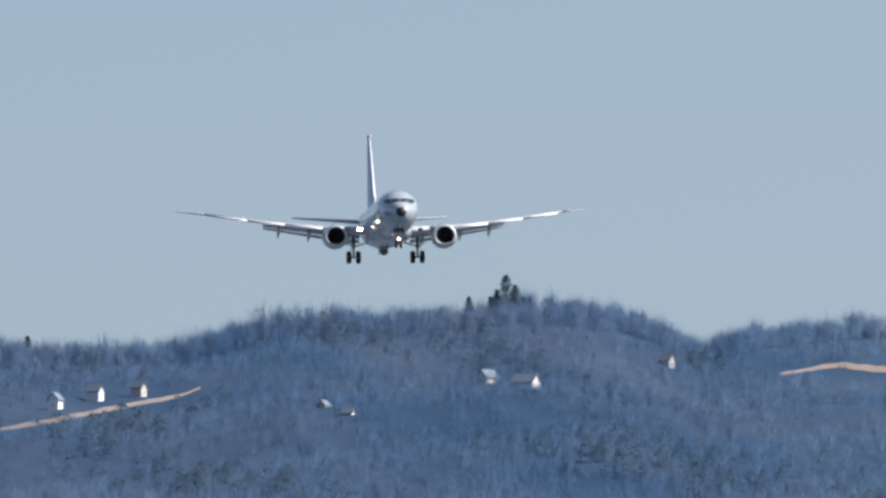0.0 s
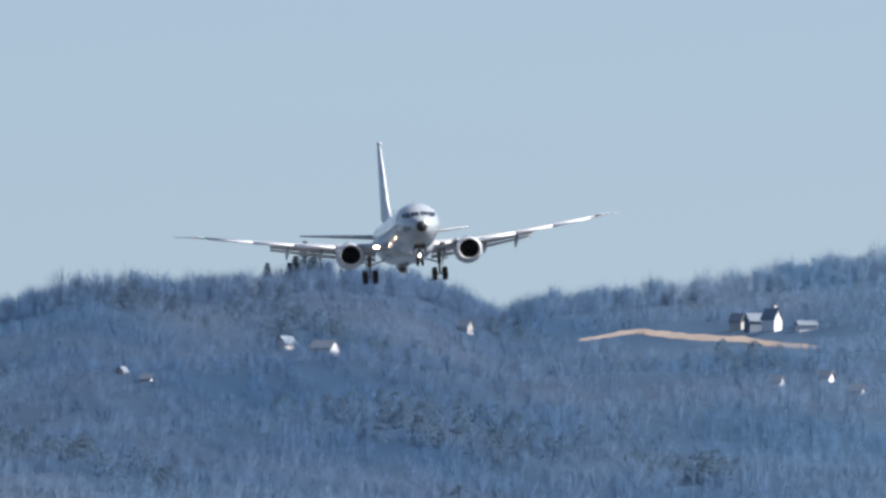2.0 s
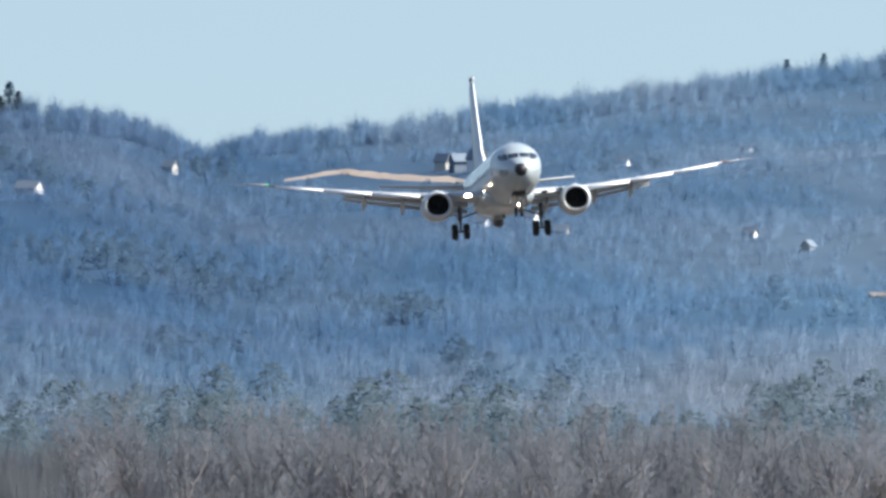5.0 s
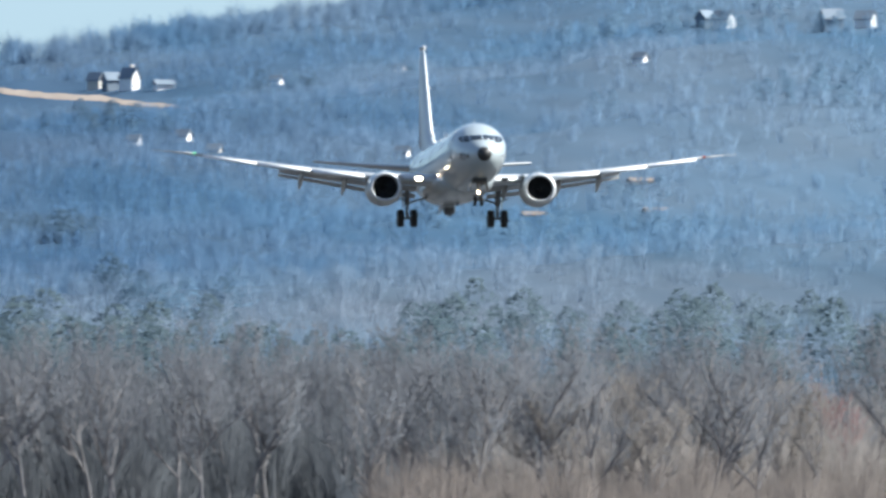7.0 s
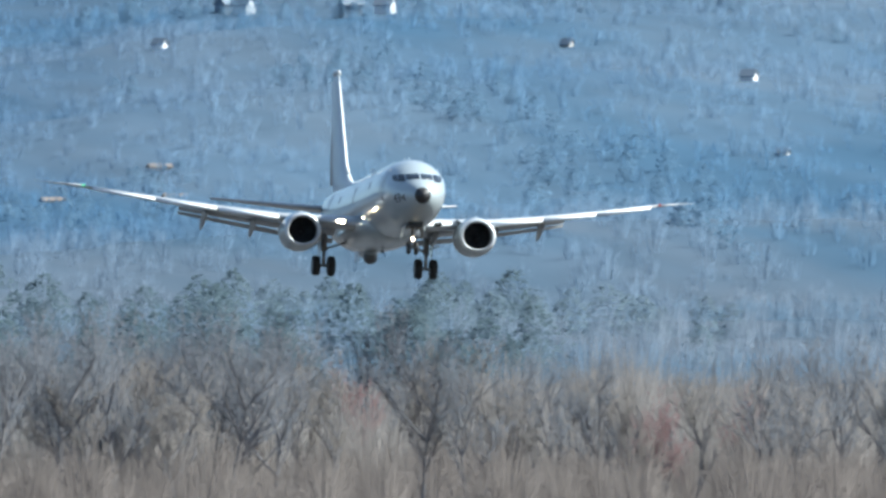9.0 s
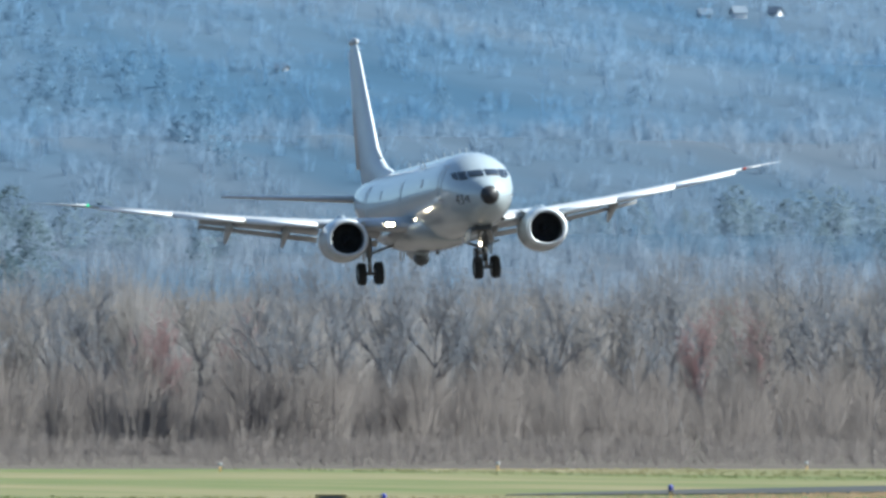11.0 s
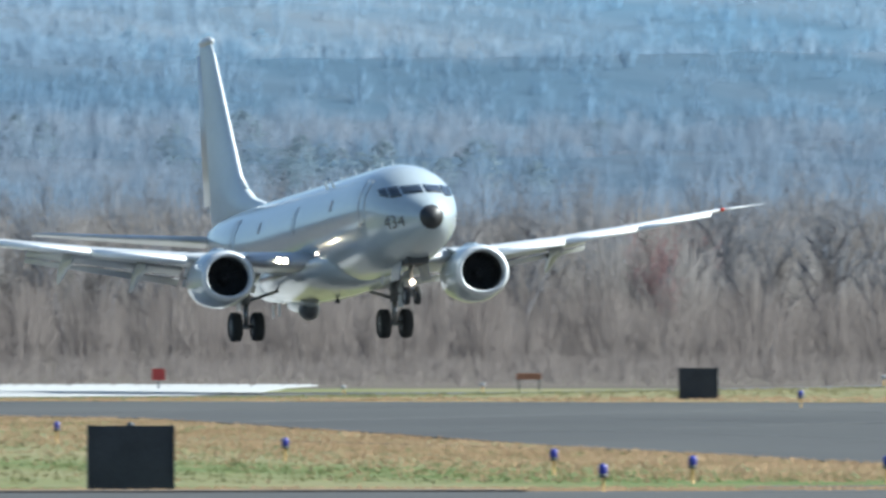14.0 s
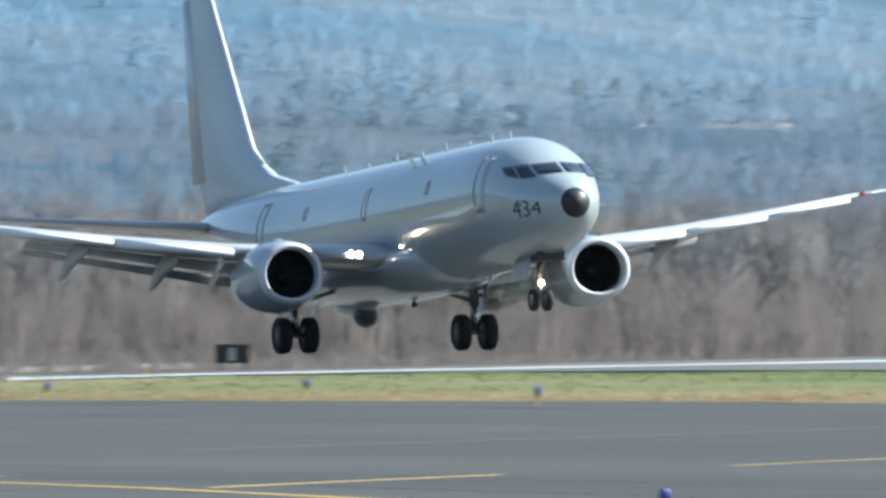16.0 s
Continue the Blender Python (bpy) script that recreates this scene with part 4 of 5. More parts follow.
def build_engine(plane, side):
    l, z0, s0 = side * 4.94, -1.72, 13.1
    prof = [(0.0, 0.84), (0.06, 0.93), (0.2, 1.00), (0.6, 1.07), (1.2, 1.11), (2.0, 1.10), (2.8, 1.02), (3.5, 0.88), (3.9, 0.78)]
    n = 36

    def ring(d, r):
        out = []
        for j in range(n):
            a = 2 * math.pi * j / n
            x, z = r * math.cos(a), r * math.sin(a)
            flat = 0.10 * smoothstep(1.6, 0.0, d)
            if z < -0.6 * r:
                z = -0.6 * r + (z + 0.6 * r) * (1 - 2.2 * flat)
            out.append(P(s0 + d, l + x * 1.04, z0 + z))
        return out
    eng = part("engine", lofted([ring(d, r) for d, r in prof[2:]], cap=False), M_PAINT, plane, "round grey turbofan nacelle")
    lip = [(0.2, 1.0), (0.06, 0.93), (0.0, 0.86), (0.05, 0.80), (0.2, 0.775), (0.45, 0.78)]
    part("inlet_lip", lofted([ring(d, r) for d, r in lip], cap=False), M_LIP, eng, "pale metal inlet lip")
    part("inlet_duct", lofted([ring(0.45, 0.78), ring(1.1, 0.79), ring(1.3, 0.79)], cap=False), M_DARKMETAL, eng, "dark inlet duct")
    blade = None
    for b in range(24):
        verts = []
        for r, tw in ((0.2, 0.10), (0.5, 0.13), (0.79, 0.16)):
            for e in (-1, 1):
                aa = e * tw * (0.5 if r < 0.3 else 0.55)
                verts.append((r * math.cos(aa), -0.06 * e, r * math.sin(aa)))
        blade = blade or mesh_of(verts, [(0, 1, 3, 2), (2, 3, 5, 4)])
        part("fan_blade", blade, M_DARKMETAL, eng, m=Matrix.Translation(P(s0 + 1.15, l, z0)) @ pose(0, 0, 0, 0, 15 * b, 0))
    part("fan_case", lofted([ring(1.32, 0.79), ring(1.34, 0.02)], cap=False), M_DARKMETAL, eng)
    part("spinner", lofted([[P(s0 + d, l + r * math.cos(2 * math.pi * j / 16), z0 + r * math.sin(2 * math.pi * j / 16)) for j in range(16)]
                            for d, r in ((0.72, 0.01), (0.8, 0.08), (0.95, 0.15), (1.15, 0.22), (1.2, 0.22))]), M_DARKMETAL, eng, "grey pointed spinner")
    part("exhaust_core", lofted([[P(s0 + d, l + r * math.cos(2 * math.pi * j / 20), z0 + 0.05 + r * math.sin(2 * math.pi * j / 20)) for j in range(20)]
                                 for d, r in ((3.3, 0.66), (3.9, 0.60), (4.6, 0.46), (4.75, 0.40), (5.3, 0.12), (5.4, 0.02))]), M_DARKMETAL, eng, "dark metal exhaust core")
    rings = []
    for s, zt, zb, w in ((14.2, -0.62, -0.80, 0.05), (14.9, -0.52, -0.9, 0.20), (16.0, -0.66, -1.1, 0.24), (17.2, -0.86, -1.25, 0.2), (18.6, -1.0, -1.2, 0.05)):
        rings.append([P(s, l - w, zb), P(s, l + w, zb), P(s, l + w, zt), P(s, l - w, zt)])
    part("pylon", lofted(rings), M_PAINT, eng, "pylon under the wing")
    rings = []
    for d, h in ((0.9, 0.0), (1.2, 0.22), (1.7, 0.3)):
        rings.append([P(s0 + d, l - side * 0.80, z0 + 0.80), P(s0 + d, l - side * 0.82, z0 + 0.77), P(s0 + d, l - side * (0.82 + h), z0 + 0.77 + h * 0.8), P(s0 + d, l - side * (0.8 + h), z0 + 0.8 + h * 0.8)])
    part("strake", lofted(rings, smooth=False), M_PAINT, eng)


def tyre(r, w):
    h = w / 2
    return lathe([(-h * 0.75, r * 0.55), (-h * 0.98, r * 0.72), (-h, r * 0.85), (-h * 0.82, r * 0.96), (-h * 0.4, r), (h * 0.4, r), (h * 0.82, r * 0.96), (h, r * 0.85), (h * 0.98, r * 0.72), (h * 0.75, r * 0.55)], "x", 28)


def rim(r, w):
    h = w / 2
    return lathe([(-h * 0.8, r * 0.2), (-h * 0.86, r * 0.5), (-h * 0.7, r * 0.56), (h * 0.7, r * 0.56), (h * 0.86, r * 0.5), (h * 0.8, r * 0.2)], "x", 20)


def build_gear(plane, side):
    l, s, zw = side * 2.91, 19.58, -3.27
    leg = part("main_gear", tube(P(s, l, -1.5), P(s, l, -2.45), 0.17, 0.16, 14), M_STRUT, plane, "grey main landing gear leg, extended")
    part("piston", tube(P(s, l, -2.4), P(s, l, zw + 0.05), 0.10, 0.10, 12), M_METAL, leg, "bright oleo piston")
    part("axle", tube(P(s, l - 0.6, zw), P(s, l + 0.6, zw), 0.08), M_STRUT, leg)
    part("side_brace", tube(P(s, l - side * 0.05, -2.3), P(s - 0.1, l - side * 1.35, -1.9), 0.07, 0.06), M_STRUT, leg)
    part("door_rod", tube(P(s, l, -2.2), P(s - 0.05, l + side * 0.75, -1.95), 0.05, 0.04), M_STRUT, leg)
    part("drag_brace", tube(P(s, l, -2.2), P(s - 0.9, l + side * 0.1, -1.5), 0.05, 0.05), M_STRUT, leg)
    part("torque_link", tube(P(s + 0.14, l, -2.45), P(s + 0.36, l, -2.85), 0.05, 0.04), M_STRUT, leg)
    part("torque_link", tube(P(s + 0.36, l, -2.85), P(s + 0.12, l, zw + 0.12), 0.04, 0.05), M_STRUT, leg)
    rings = []
    for z, w in ((-1.7, 0.55), (-2.2, 0.5), (-2.65, 0.28)):
        x = l + side * (0.26 + 0.05 * (z + 2.2))
        rings.append([P(s - w, x, z), P(s + w, x, z), P(s + w, x + 0.04 * side, z), P(s - w, x + 0.04 * side, z)])
    part("gear_door", lofted(rings, smooth=False), M_PAINT, leg, "grey leg door")
    for e in (-1, 1):
        wh = part("wheel", tyre(0.565, 0.41), M_TYRE, leg, "black tyre", Matrix.Translation(P(s, l + e * 0.43, zw)))
        part("rim", rim(0.565, 0.41), M_HUB, wh, "dark wheel hub")


def build_nose_gear(plane):
    s, zw = 3.95, -3.12
    leg = part("nose_gear", tube(P(s, 0, -1.7), P(s, 0, -2.6), 0.10, 0.09, 12), M_STRUT, plane, "nose landing gear leg with taxi light")
    part("piston", tube(P(s, 0, -2.6), P(s, 0, zw), 0.06), M_METAL, leg)
    part("axle", tube(P(s, -0.3, zw), P(s, 0.3, zw), 0.05), M_STRUT, leg)
    part("drag_brace", tube(P(s, 0, -2.3), P(s - 0.7, 0, -1.85), 0.05), M_STRUT, leg)
    # solid dark box in place of an open well and its shade
    part("well_shade", box(-0.42, 0.42, 15 - 5.0, 15 - 2.7, -1.99, -1.6), M_WELL, leg, "solid dark box for the shade of the nose wheel well")
    for e in (-1, 1):
        wh = part("wheel", tyre(0.345, 0.20), M_TYRE, leg, "small black tyre", Matrix.Translation(P(s, e * 0.21, zw)))
        part("rim", rim(0.345, 0.20), M_STRUT, wh)
        d = box(-0.02, 0.02, -0.95, 0.55, -0.72, 0.0, 0.012)
        part("gear_door", d, M_STRUT, leg, "open nose gear door", Matrix.Translation(P(s - 0.1, e * 0.46, -1.84)) @ pose(0, 0, 0, 0, -e * 12, 0))
    part("taxi_light", lathe([(-0.05, 0.06), (0.0, 0.09), (0.04, 0.08), (0.06, 0.01)], n=14), M_LAMP_SMALL, leg, "lit taxi light", Matrix.Translation(P(s - 0.16, 0, -2.62)))


def build_aircraft():
    plane = thing("aircraft", "pale grey twin-engined patrol jet landing with its wheels down", "aircraft")
    n = 56
    stations = [0.0, 0.03, 0.08, 0.15, 0.25]
    stations2 = [0.25, 0.35, 0.5, 0.7, 0.95, 1.25, 1.6, 2.0, 2.4, 2.8, 3.2, 3.7, 4.3, 5.0, 5.8, 6.8, 8, 10, 13, 17, 21, 24, 25, 26, 27, 28, 29, 30, 31, 32, 33, 34, 35, 36, 37, 38, 38.8, 39.3, 39.5]
    ring = lambda s: [skin(s, 360.0 * j / n) for j in range(n)]
    body = part("fuselage", lofted([ring(s) for s in stations2]), M_PAINT, plane, "pale grey glossy fuselage")
    part("nose_cap", lofted([[skin(s, 360.0 * j / n, 0.004) for j in range(n)] for s in stations]), M_RADOME, plane, "matt black nose cap")
    # belly fairing between the wings
    rings = []
    for s, w, zb in ((10.6, 0.9, -2.05), (11.6, 1.6, -2.20), (13.0, 1.95, -2.34), (16.0, 2.05, -2.42), (19.0, 2.05, -2.42), (21.5, 1.95, -2.34), (23.2, 1.5, -2.20), (24.6, 0.8, -2.06)):
        rr = []
        for j in range(24):
            a = 2 * math.pi * j / 24
            rr.append(P(s, w * math.sin(a), -1.35 + (0.5 * math.cos(a) if math.cos(a) > 0 else (-1.35 - zb) * math.cos(a))))
        rings.append(rr)
    part("belly_fairing", lofted(rings), M_PAINT, body, "grey belly fairing")
    # cockpit windows
    for e in (-1, 1):
        for l0, l1, b0, t0, b1, t1 in ((0.05, 0.74, 0.56, 0.90, 0.54, 0.86), (0.80, 1.13, 0.44, 0.88, 0.42, 0.86), (1.17, 1.38, 0.43, 0.86, 0.56, 0.82)):
            part("cockpit_window", pane(e, l0, l1, b0, t0, b1, t1), M_GLASS, body, "dark cockpit window")
    # doors and hatches: thin outlines
    for e, s0, s1, f0, f1 in ((1, 3.8, 4.65, 46, 106), (-1, 3.8, 4.65, 46, 106), (1, 26.0, 26.8, 52, 104), (1, 15.2, 15.75, 60, 92)):
        door = part("door", strip(s0 + 0.05, s1 - 0.05, e * (f0 + 1.5), e * (f1 - 1.5), 0.006, (3, 10)), M_PAINT, body, "closed grey cabin door")
        for a, b, c, d in ((s0, s1, f0, f0 + 1.5), (s0, s1, f1 - 1.5, f1), (s0, s0 + 0.05, f0, f1), (s1 - 0.05, s1, f0, f1)):
            part("door_seam", strip(a, b, e * c, e * d, 0.009, (2, 10)), M_LINE, door)
    for s0, f in ((8.95, 66), (21.5, 66)):
        part("observer_window", strip(s0, s0 + 0.42, f, f + 13, 0.01, (3, 5)), M_LINE, body, "faint closed window blank")
    # side number
    cu = bpy.data.curves.new("number", "FONT")
    cu.body, cu.size = "434", 0.86
    tmp = new("number_text", cu)
    bpy.context.view_layer.update()
    src = bpy.data.meshes.new_from_object(tmp.evaluated_get(bpy.context.evaluated_depsgraph_get()))
    bpy.data.objects.remove(tmp)
    bm = bmesh.new()
    bm.from_mesh(src)
    bmesh.ops.subdivide_edges(bm, edges=bm.edges[:], cuts=1)
    for v in bm.verts:
        v.co = skin(2.15 - v.co.x, 112 - math.degrees(v.co.y / 1.45), 0.012)
    part("side_number", bm, M_NUMBER, body, "dark grey side number 434")
    # dorsal blades and aerials
    for s, h, w in ((6.2, 0.34, 0.22), (8.0, 0.40, 0.25), (10.2, 0.30, 0.25), (12.6, 0.45, 0.3), (15.0, 0.30, 0.22), (17.6, 0.42, 0.28), (20.5, 0.30, 0.22), (23.0, 0.42, 0.28)):
        z, h = 1.90, 0.7 * h
        part("aerial", lofted([[P(s, -0.03, z), P(s + w, -0.03, z), P(s + w, 0.03, z), P(s, 0.03, z)], [P(s + 0.12, -0.015, z + h), P(s + w, -0.015, z + h), P(s + w, 0.015, z + h), P(s + 0.12, 0.015, z + h)]], smooth=False), M_PAINT, body)
    for s, f in ((10.9, 42), (12.0, 42)):
        p, q = skin(s, f, -0.02), skin(s + 0.25, f - 4, 0.30)
        part("aerial", lofted([[p + Vector((0, 0.26, 0)), p + Vector((0.05, 0, 0.03)), p - Vector((0, 0.26, 0))], [q + Vector((0, 0.10, 0)), q + Vector((0.03, 0, 0.02)), q - Vector((0, 0.14, 0))]], smooth=False), M_PALE_GLINT, body, "pale blade aerial")
    for s, h in ((8.6, 0.3), (14.5, 0.3), (26.5, 0.4), (27.6, 0.4)):
        part("belly_aerial", lofted([[P(s, -0.03, -2.0), P(s + 0.3, -0.03, -2.0), P(s + 0.3, 0.03, -2.0), P(s, 0.03, -2.0)], [P(s + 0.15, -0.02, -2.1 - h), P(s + 0.3, -0.02, -2.1 - h), P(s + 0.3, 0.02, -2.1 - h), P(s + 0.15, 0.02, -2.1 - h)]], smooth=False), M_WING, body)
    # sensor ball and its fairing behind the wing
    ball = part("sensor_fairing", lofted([[P(s, r * math.cos(2 * math.pi * j / 18), -2.15 + 0.9 * r * math.sin(2 * math.pi * j / 18)) for j in range(18)] for s, r in ((20.6, 0.1), (21.0, 0.34), (21.6, 0.50), (22.6, 0.54), (23.6, 0.42), (24.6, 0.1))]), M_PAINT, body, "rounded belly pod")
    part("sensor_ball", lathe([(0.40, 0.02), (0.37, 0.18), (0.27, 0.32), (0.09, 0.40), (-0.09, 0.40), (-0.27, 0.30), (-0.37, 0.13), (-0.40, 0.02)], n=20), M_BALL, ball, "dark grey sensor ball", Matrix.Translation(P(21.5, 0, -2.58)))
    # side radar cheeks
    for e in (-1, 1):
        part("pitot_probe", tube(skin(1.75, e * 96, 0.0), skin(1.6, e * 96, 0.18), 0.03, 0.02), M_METAL, body)
        part("runway_light", lathe([(-0.05, 0.035), (0.0, 0.045), (0.03, 0.01)], n=12), M_LAMP_SMALL if e > 0 else M_WELL, body, "lit turnoff light" if e > 0 else "", Matrix.Translation(skin(12.4, e * 118, 0.02)))
    part("beacon", lathe([(-0.12, 0.1), (0.0, 0.09), (0.08, 0.02)], "z", 10), M_WELL, body, "", Matrix.Translation(P(16.5, 0, -2.5)))
    # fin with dorsal fillet, rudder
    fin = [(1.45, 25.8, 12.4, 0.02), (1.95, 27.8, 10.55, 0.045), (2.35, 30.3, 8.25, 0.07), (2.8, 31.65, 6.95, 0.09), (3.4, 32.75, 5.95, 0.10), (8.6, 36.9, 2.55, 0.10), (8.95, 37.25, 2.15, 0.06)]
    rings = []
    for z, s, c, t in fin:
        rings.append([Vector((p.z, p.y, z)) for p in foil(P(s, 0, 0), c, t, n=10)])
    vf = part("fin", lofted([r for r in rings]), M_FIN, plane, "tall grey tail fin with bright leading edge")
    rings = []
    for z, s, c in ((2.6, 37.2, 2.35), (8.55, 38.75, 1.30)):
        rings.append([Vector((p.z, p.y, z)) for p in foil(P(s, 0, 0), c, 0.13, n=6)])
    part("rudder", lofted(rings), M_WING, vf, "darker grey rudder")
    rings = []
    for z, s, c in ((2.8, 31.66, 0.42), (3.4, 32.74, 0.40), (8.5, 36.78, 0.26)):
        rings.append([Vector((p.z, p.y, z)) for p in foil(P(s - 0.03, 0, 0), c, 0.42, n=6)])
    part("leading_edge", lofted(rings), M_PALE_GLINT, vf, "bright pale leading edge")
    part("fin_cap", lathe([(0.9, 0.02), (0.7, 0.14), (0.3, 0.2), (-0.3, 0.2), (-0.9, 0.14), (-1.3, 0.03)], n=14), M_WING, vf, "rounded fin tip pod", Matrix.Translation(P(38.0, 0, 8.98)))
    for e in (-1, 1):
        rings = [foil(P(s, e * l, z), c, t, n=8) for l, s, z, c, t in ((0.5, 33.6, 0.86, 4.1, 0.10), (7.0, 37.6, 1.56, 1.35, 0.09), (7.16, 37.9, 1.58, 0.9, 0.06))]
        part("tailplane", lofted(rings), M_WING, plane, "grey tailplane")
        build_wing(plane, e)
        build_engine(plane, e)
        build_gear(plane, e)
    build_nose_gear(plane)
    return plane


aircraft = build_aircraft()


# ---- trees along the airfield ----
TREES = [bare_tree(100 + k, h, mat) for k, (h, mat) in enumerate(((11.0, M_TWIG_BACK), (10.0, M_BARE_NEAR), (12.0, M_TWIG_BACK), (9.0, M_BARE_NEAR), (11.5, M_TWIG_BACK), (8.0, M_BARE_NEAR), (7.0, M_BARE_RED), (8.0, M_BARE_RED)))]
rng = random.Random(77)
first = {}
for k in range(245):
    az = 7.6 + 15.6 * (k + rng.random()) / 245
    d = rng.uniform(905, 1010) if az > 9.6 else rng.uniform(985, 1060)
    reddish = any(abs(az - c) < w for c, w in ((12.35, 0.22), (14.2, 0.1), (18.1, 0.2)))
    i = rng.choice((6, 7)) if rng.random() < (0.8 if reddish else 0.03) else (rng.randrange(6) if az > 10.2 else rng.choice((0, 2, 4)))
    x, y, z = spot(az, d)
    m = pose(x, y, z, 0, 0, rng.uniform(0, 360)) @ Matrix.Scale(0.95 if az < 11.5 else 0.83, 4)
    if i not in first:
        first[i] = TREES[i]
        TREES[i].matrix_basis = m
    else:
        copy_thing(TREES[i], m)


def pine(h, seed, x, y):
    rng = random.Random(seed)
    tree = thing("pine_tree", "dark green pine standing out of the bare wood", "tree", m=Matrix.Translation((x, y, land(x, y))))
    part("trunk", tube((0, 0, -0.3), (0.1, 0, h * 0.95), 0.16, 0.03, 8), M_TRUNK, tree)
    v, f, nr = [], [], []
    for k in range(6500):
        t = rng.uniform(-1, 1)
        z = h * (0.66 + 0.34 * t)
        a = rng.uniform(0, 6.28)
        lobe = 0.72 + 0.75 * noise.noise(Vector((1.8 * math.cos(a), 1.8 * math.sin(a), z * 0.55 + seed)))
        r = h * 0.34 * math.sqrt(max(0.03, 1 - t * t)) * (1.0 - 0.25 * t) * lobe * rng.random() ** 0.35
        c = Vector((r * math.cos(a), r * math.sin(a), z))
        o = len(v)
        for _ in range(3):
            v.append(tuple(c + Vector((rng.uniform(-1, 1), rng.uniform(-1, 1), rng.uniform(-0.9, 0.9))) * 0.14))
            nr.append(tuple((Vector((math.cos(a), math.sin(a), t)) * 0.6 + Vector((0, 0, 0.8))).normalized()))
        f.append((o, o + 1, o + 2))
    part("crown", crown_mesh(np.array(v), np.array(f), np.array(nr)), M_PINE_NEAR, tree)


x, y, z = spot(21.42, 900)
pine(9.0, 5, x, y)
x, y, z = spot(21.60, 903)
pine(9.6, 6, x, y)


# ---- airfield furniture ----
def edge_light():
    ob = thing("taxiway_light", "blue glass taxiway edge light on a yellow stem", "taxiway light", "taxiway edge lights")
    part("stem", lathe([(-0.05, 0.05), (0.0, 0.05), (0.02, 0.025), (0.24, 0.022), (0.25, 0.05)], "z", 10), M_STAKE, ob, "yellow stem")
    part("base", lathe([(0.25, 0.05), (0.27, 0.075), (0.30, 0.075), (0.31, 0.06)], "z", 12), M_BOXGREY, ob)
    part("lens", lathe([(0.31, 0.06), (0.33, 0.07), (0.42, 0.07), (0.46, 0.05), (0.48, 0.01)], "z", 14), M_BLUELAMP, ob, "blue glass lens")
    return ob


# azimuth and distance of each light
LIGHTS = [(11.9, 387), (12.93, 440), (13.86, 487), (14.90, 451), (16.17, 402), (16.91, 347), (17.78, 317), (17.94, 283), (18.23, 300), (18.86, 300), (18.58, 459), (19.33, 470), (19.98, 448), (20.82, 436),
          (21.57, 404), (21.98, 238), (14.13, 296), (19.2, 452)]
first_light = edge_light()
for k, (az, d) in enumerate(LIGHTS):
    x, y, z = spot(az, d)
    m = pose(x, y, z, 0, 0, 37 * k)
    if k == 0:
        first_light.matrix_basis = m
    else:
        copy_thing(first_light, m)


def sign_panel(w, h, legs, az, d, turn, label, stripe=False, knob=True):
    x, y, z = spot(az, d)
    ob = thing("airfield_sign", label, "airfield sign", m=pose(x, y, z, 0, 0, -az + turn))
    part("panel", box(-w / 2, w / 2, -0.11, 0.11, legs, h, 0.02), M_SIGNBACK, ob, "dark sign back")
    for e in (-1, 1):
        part("leg", tube((e * w * 0.36, 0, -0.1), (e * w * 0.36, 0, legs + 0.02), 0.035), M_BOXGREY, ob)
        part("end_cap", box(e * w / 2 - 0.03, e * w / 2 + 0.03, -0.13, 0.13, legs - 0.02, h + 0.015, 0.01), M_SIGNBACK, ob)
    if stripe:
        part("stripe", box(-0.13, 0.12, -0.118, -0.10, legs + 0.08, h - 0.12), M_WHITE, ob, "pale stripe")
    if knob:
        part("lamp", lathe([(h - 0.01, 0.06), (h + 0.03, 0.06), (h + 0.06, 0.03)], "z", 10), M_BOXGREY, ob)
    return ob


sign_panel(1.34, 1.07, 0.02, 16.41, 285, 4, "dark back of a square airfield sign on the grass")
sign_panel(1.05, 0.90, 0.02, 18.25, 496, -3, "dark back of a square airfield sign beside the taxiway", knob=False)
sign_panel(1.15, 1.40, 0.72, 20.58, 640, 0, "small dark airfield sign with a pale stripe beyond the runway", stripe=True, knob=False)

# equipment cabinets in a row
x, y, z = spot(14.12, 299)
cab = thing("equipment_cabinet", "tan and grey electrical cabinets with vents on top", "equipment cabinet", m=pose(x, y, z, 0, 0, -14.1 + 2))
part("cabinet", box(-0.62, -0.30, -0.3, 0.3, 0.0, 0.80, 0.015), M_BOXGREY, cab, "dark grey cabinet")
mid = part("cabinet", box(-0.295, 0.33, -0.33, 0.3, 0.0, 0.80, 0.015), M_BOXGOLD, cab, "tan cabinet")
part("cabinet", box(0.335, 0.66, -0.31, 0.3, 0.0, 0.78, 0.015), M_BOXGREY, cab, "grey cabinet with pale plate")
part("plinth", box(-0.66, 0.70, -0.36, 0.34, -0.15, 0.03), M_CONCRETE, cab)
for dx in (-0.29, 0.02, 0.34):
    part("vent", lathe([(0.79, 0.05), (0.84, 0.05), (0.85, 0.075), (0.88, 0.06), (0.89, 0.01)], "z", 12), M_BOXGREY, cab)
part("plate", box(0.42, 0.56, -0.325, -0.30, 0.42, 0.72, 0.004), M_WHITE, cab, "pale plate")
part("handle", box(0.20, 0.23, -0.36, -0.33, 0.30, 0.50, 0.004), M_BOXGREY, mid)
part("seam", box(0.015, 0.03, -0.334, -0.32, 0.03, 0.78), M_BOXGREY, mid)

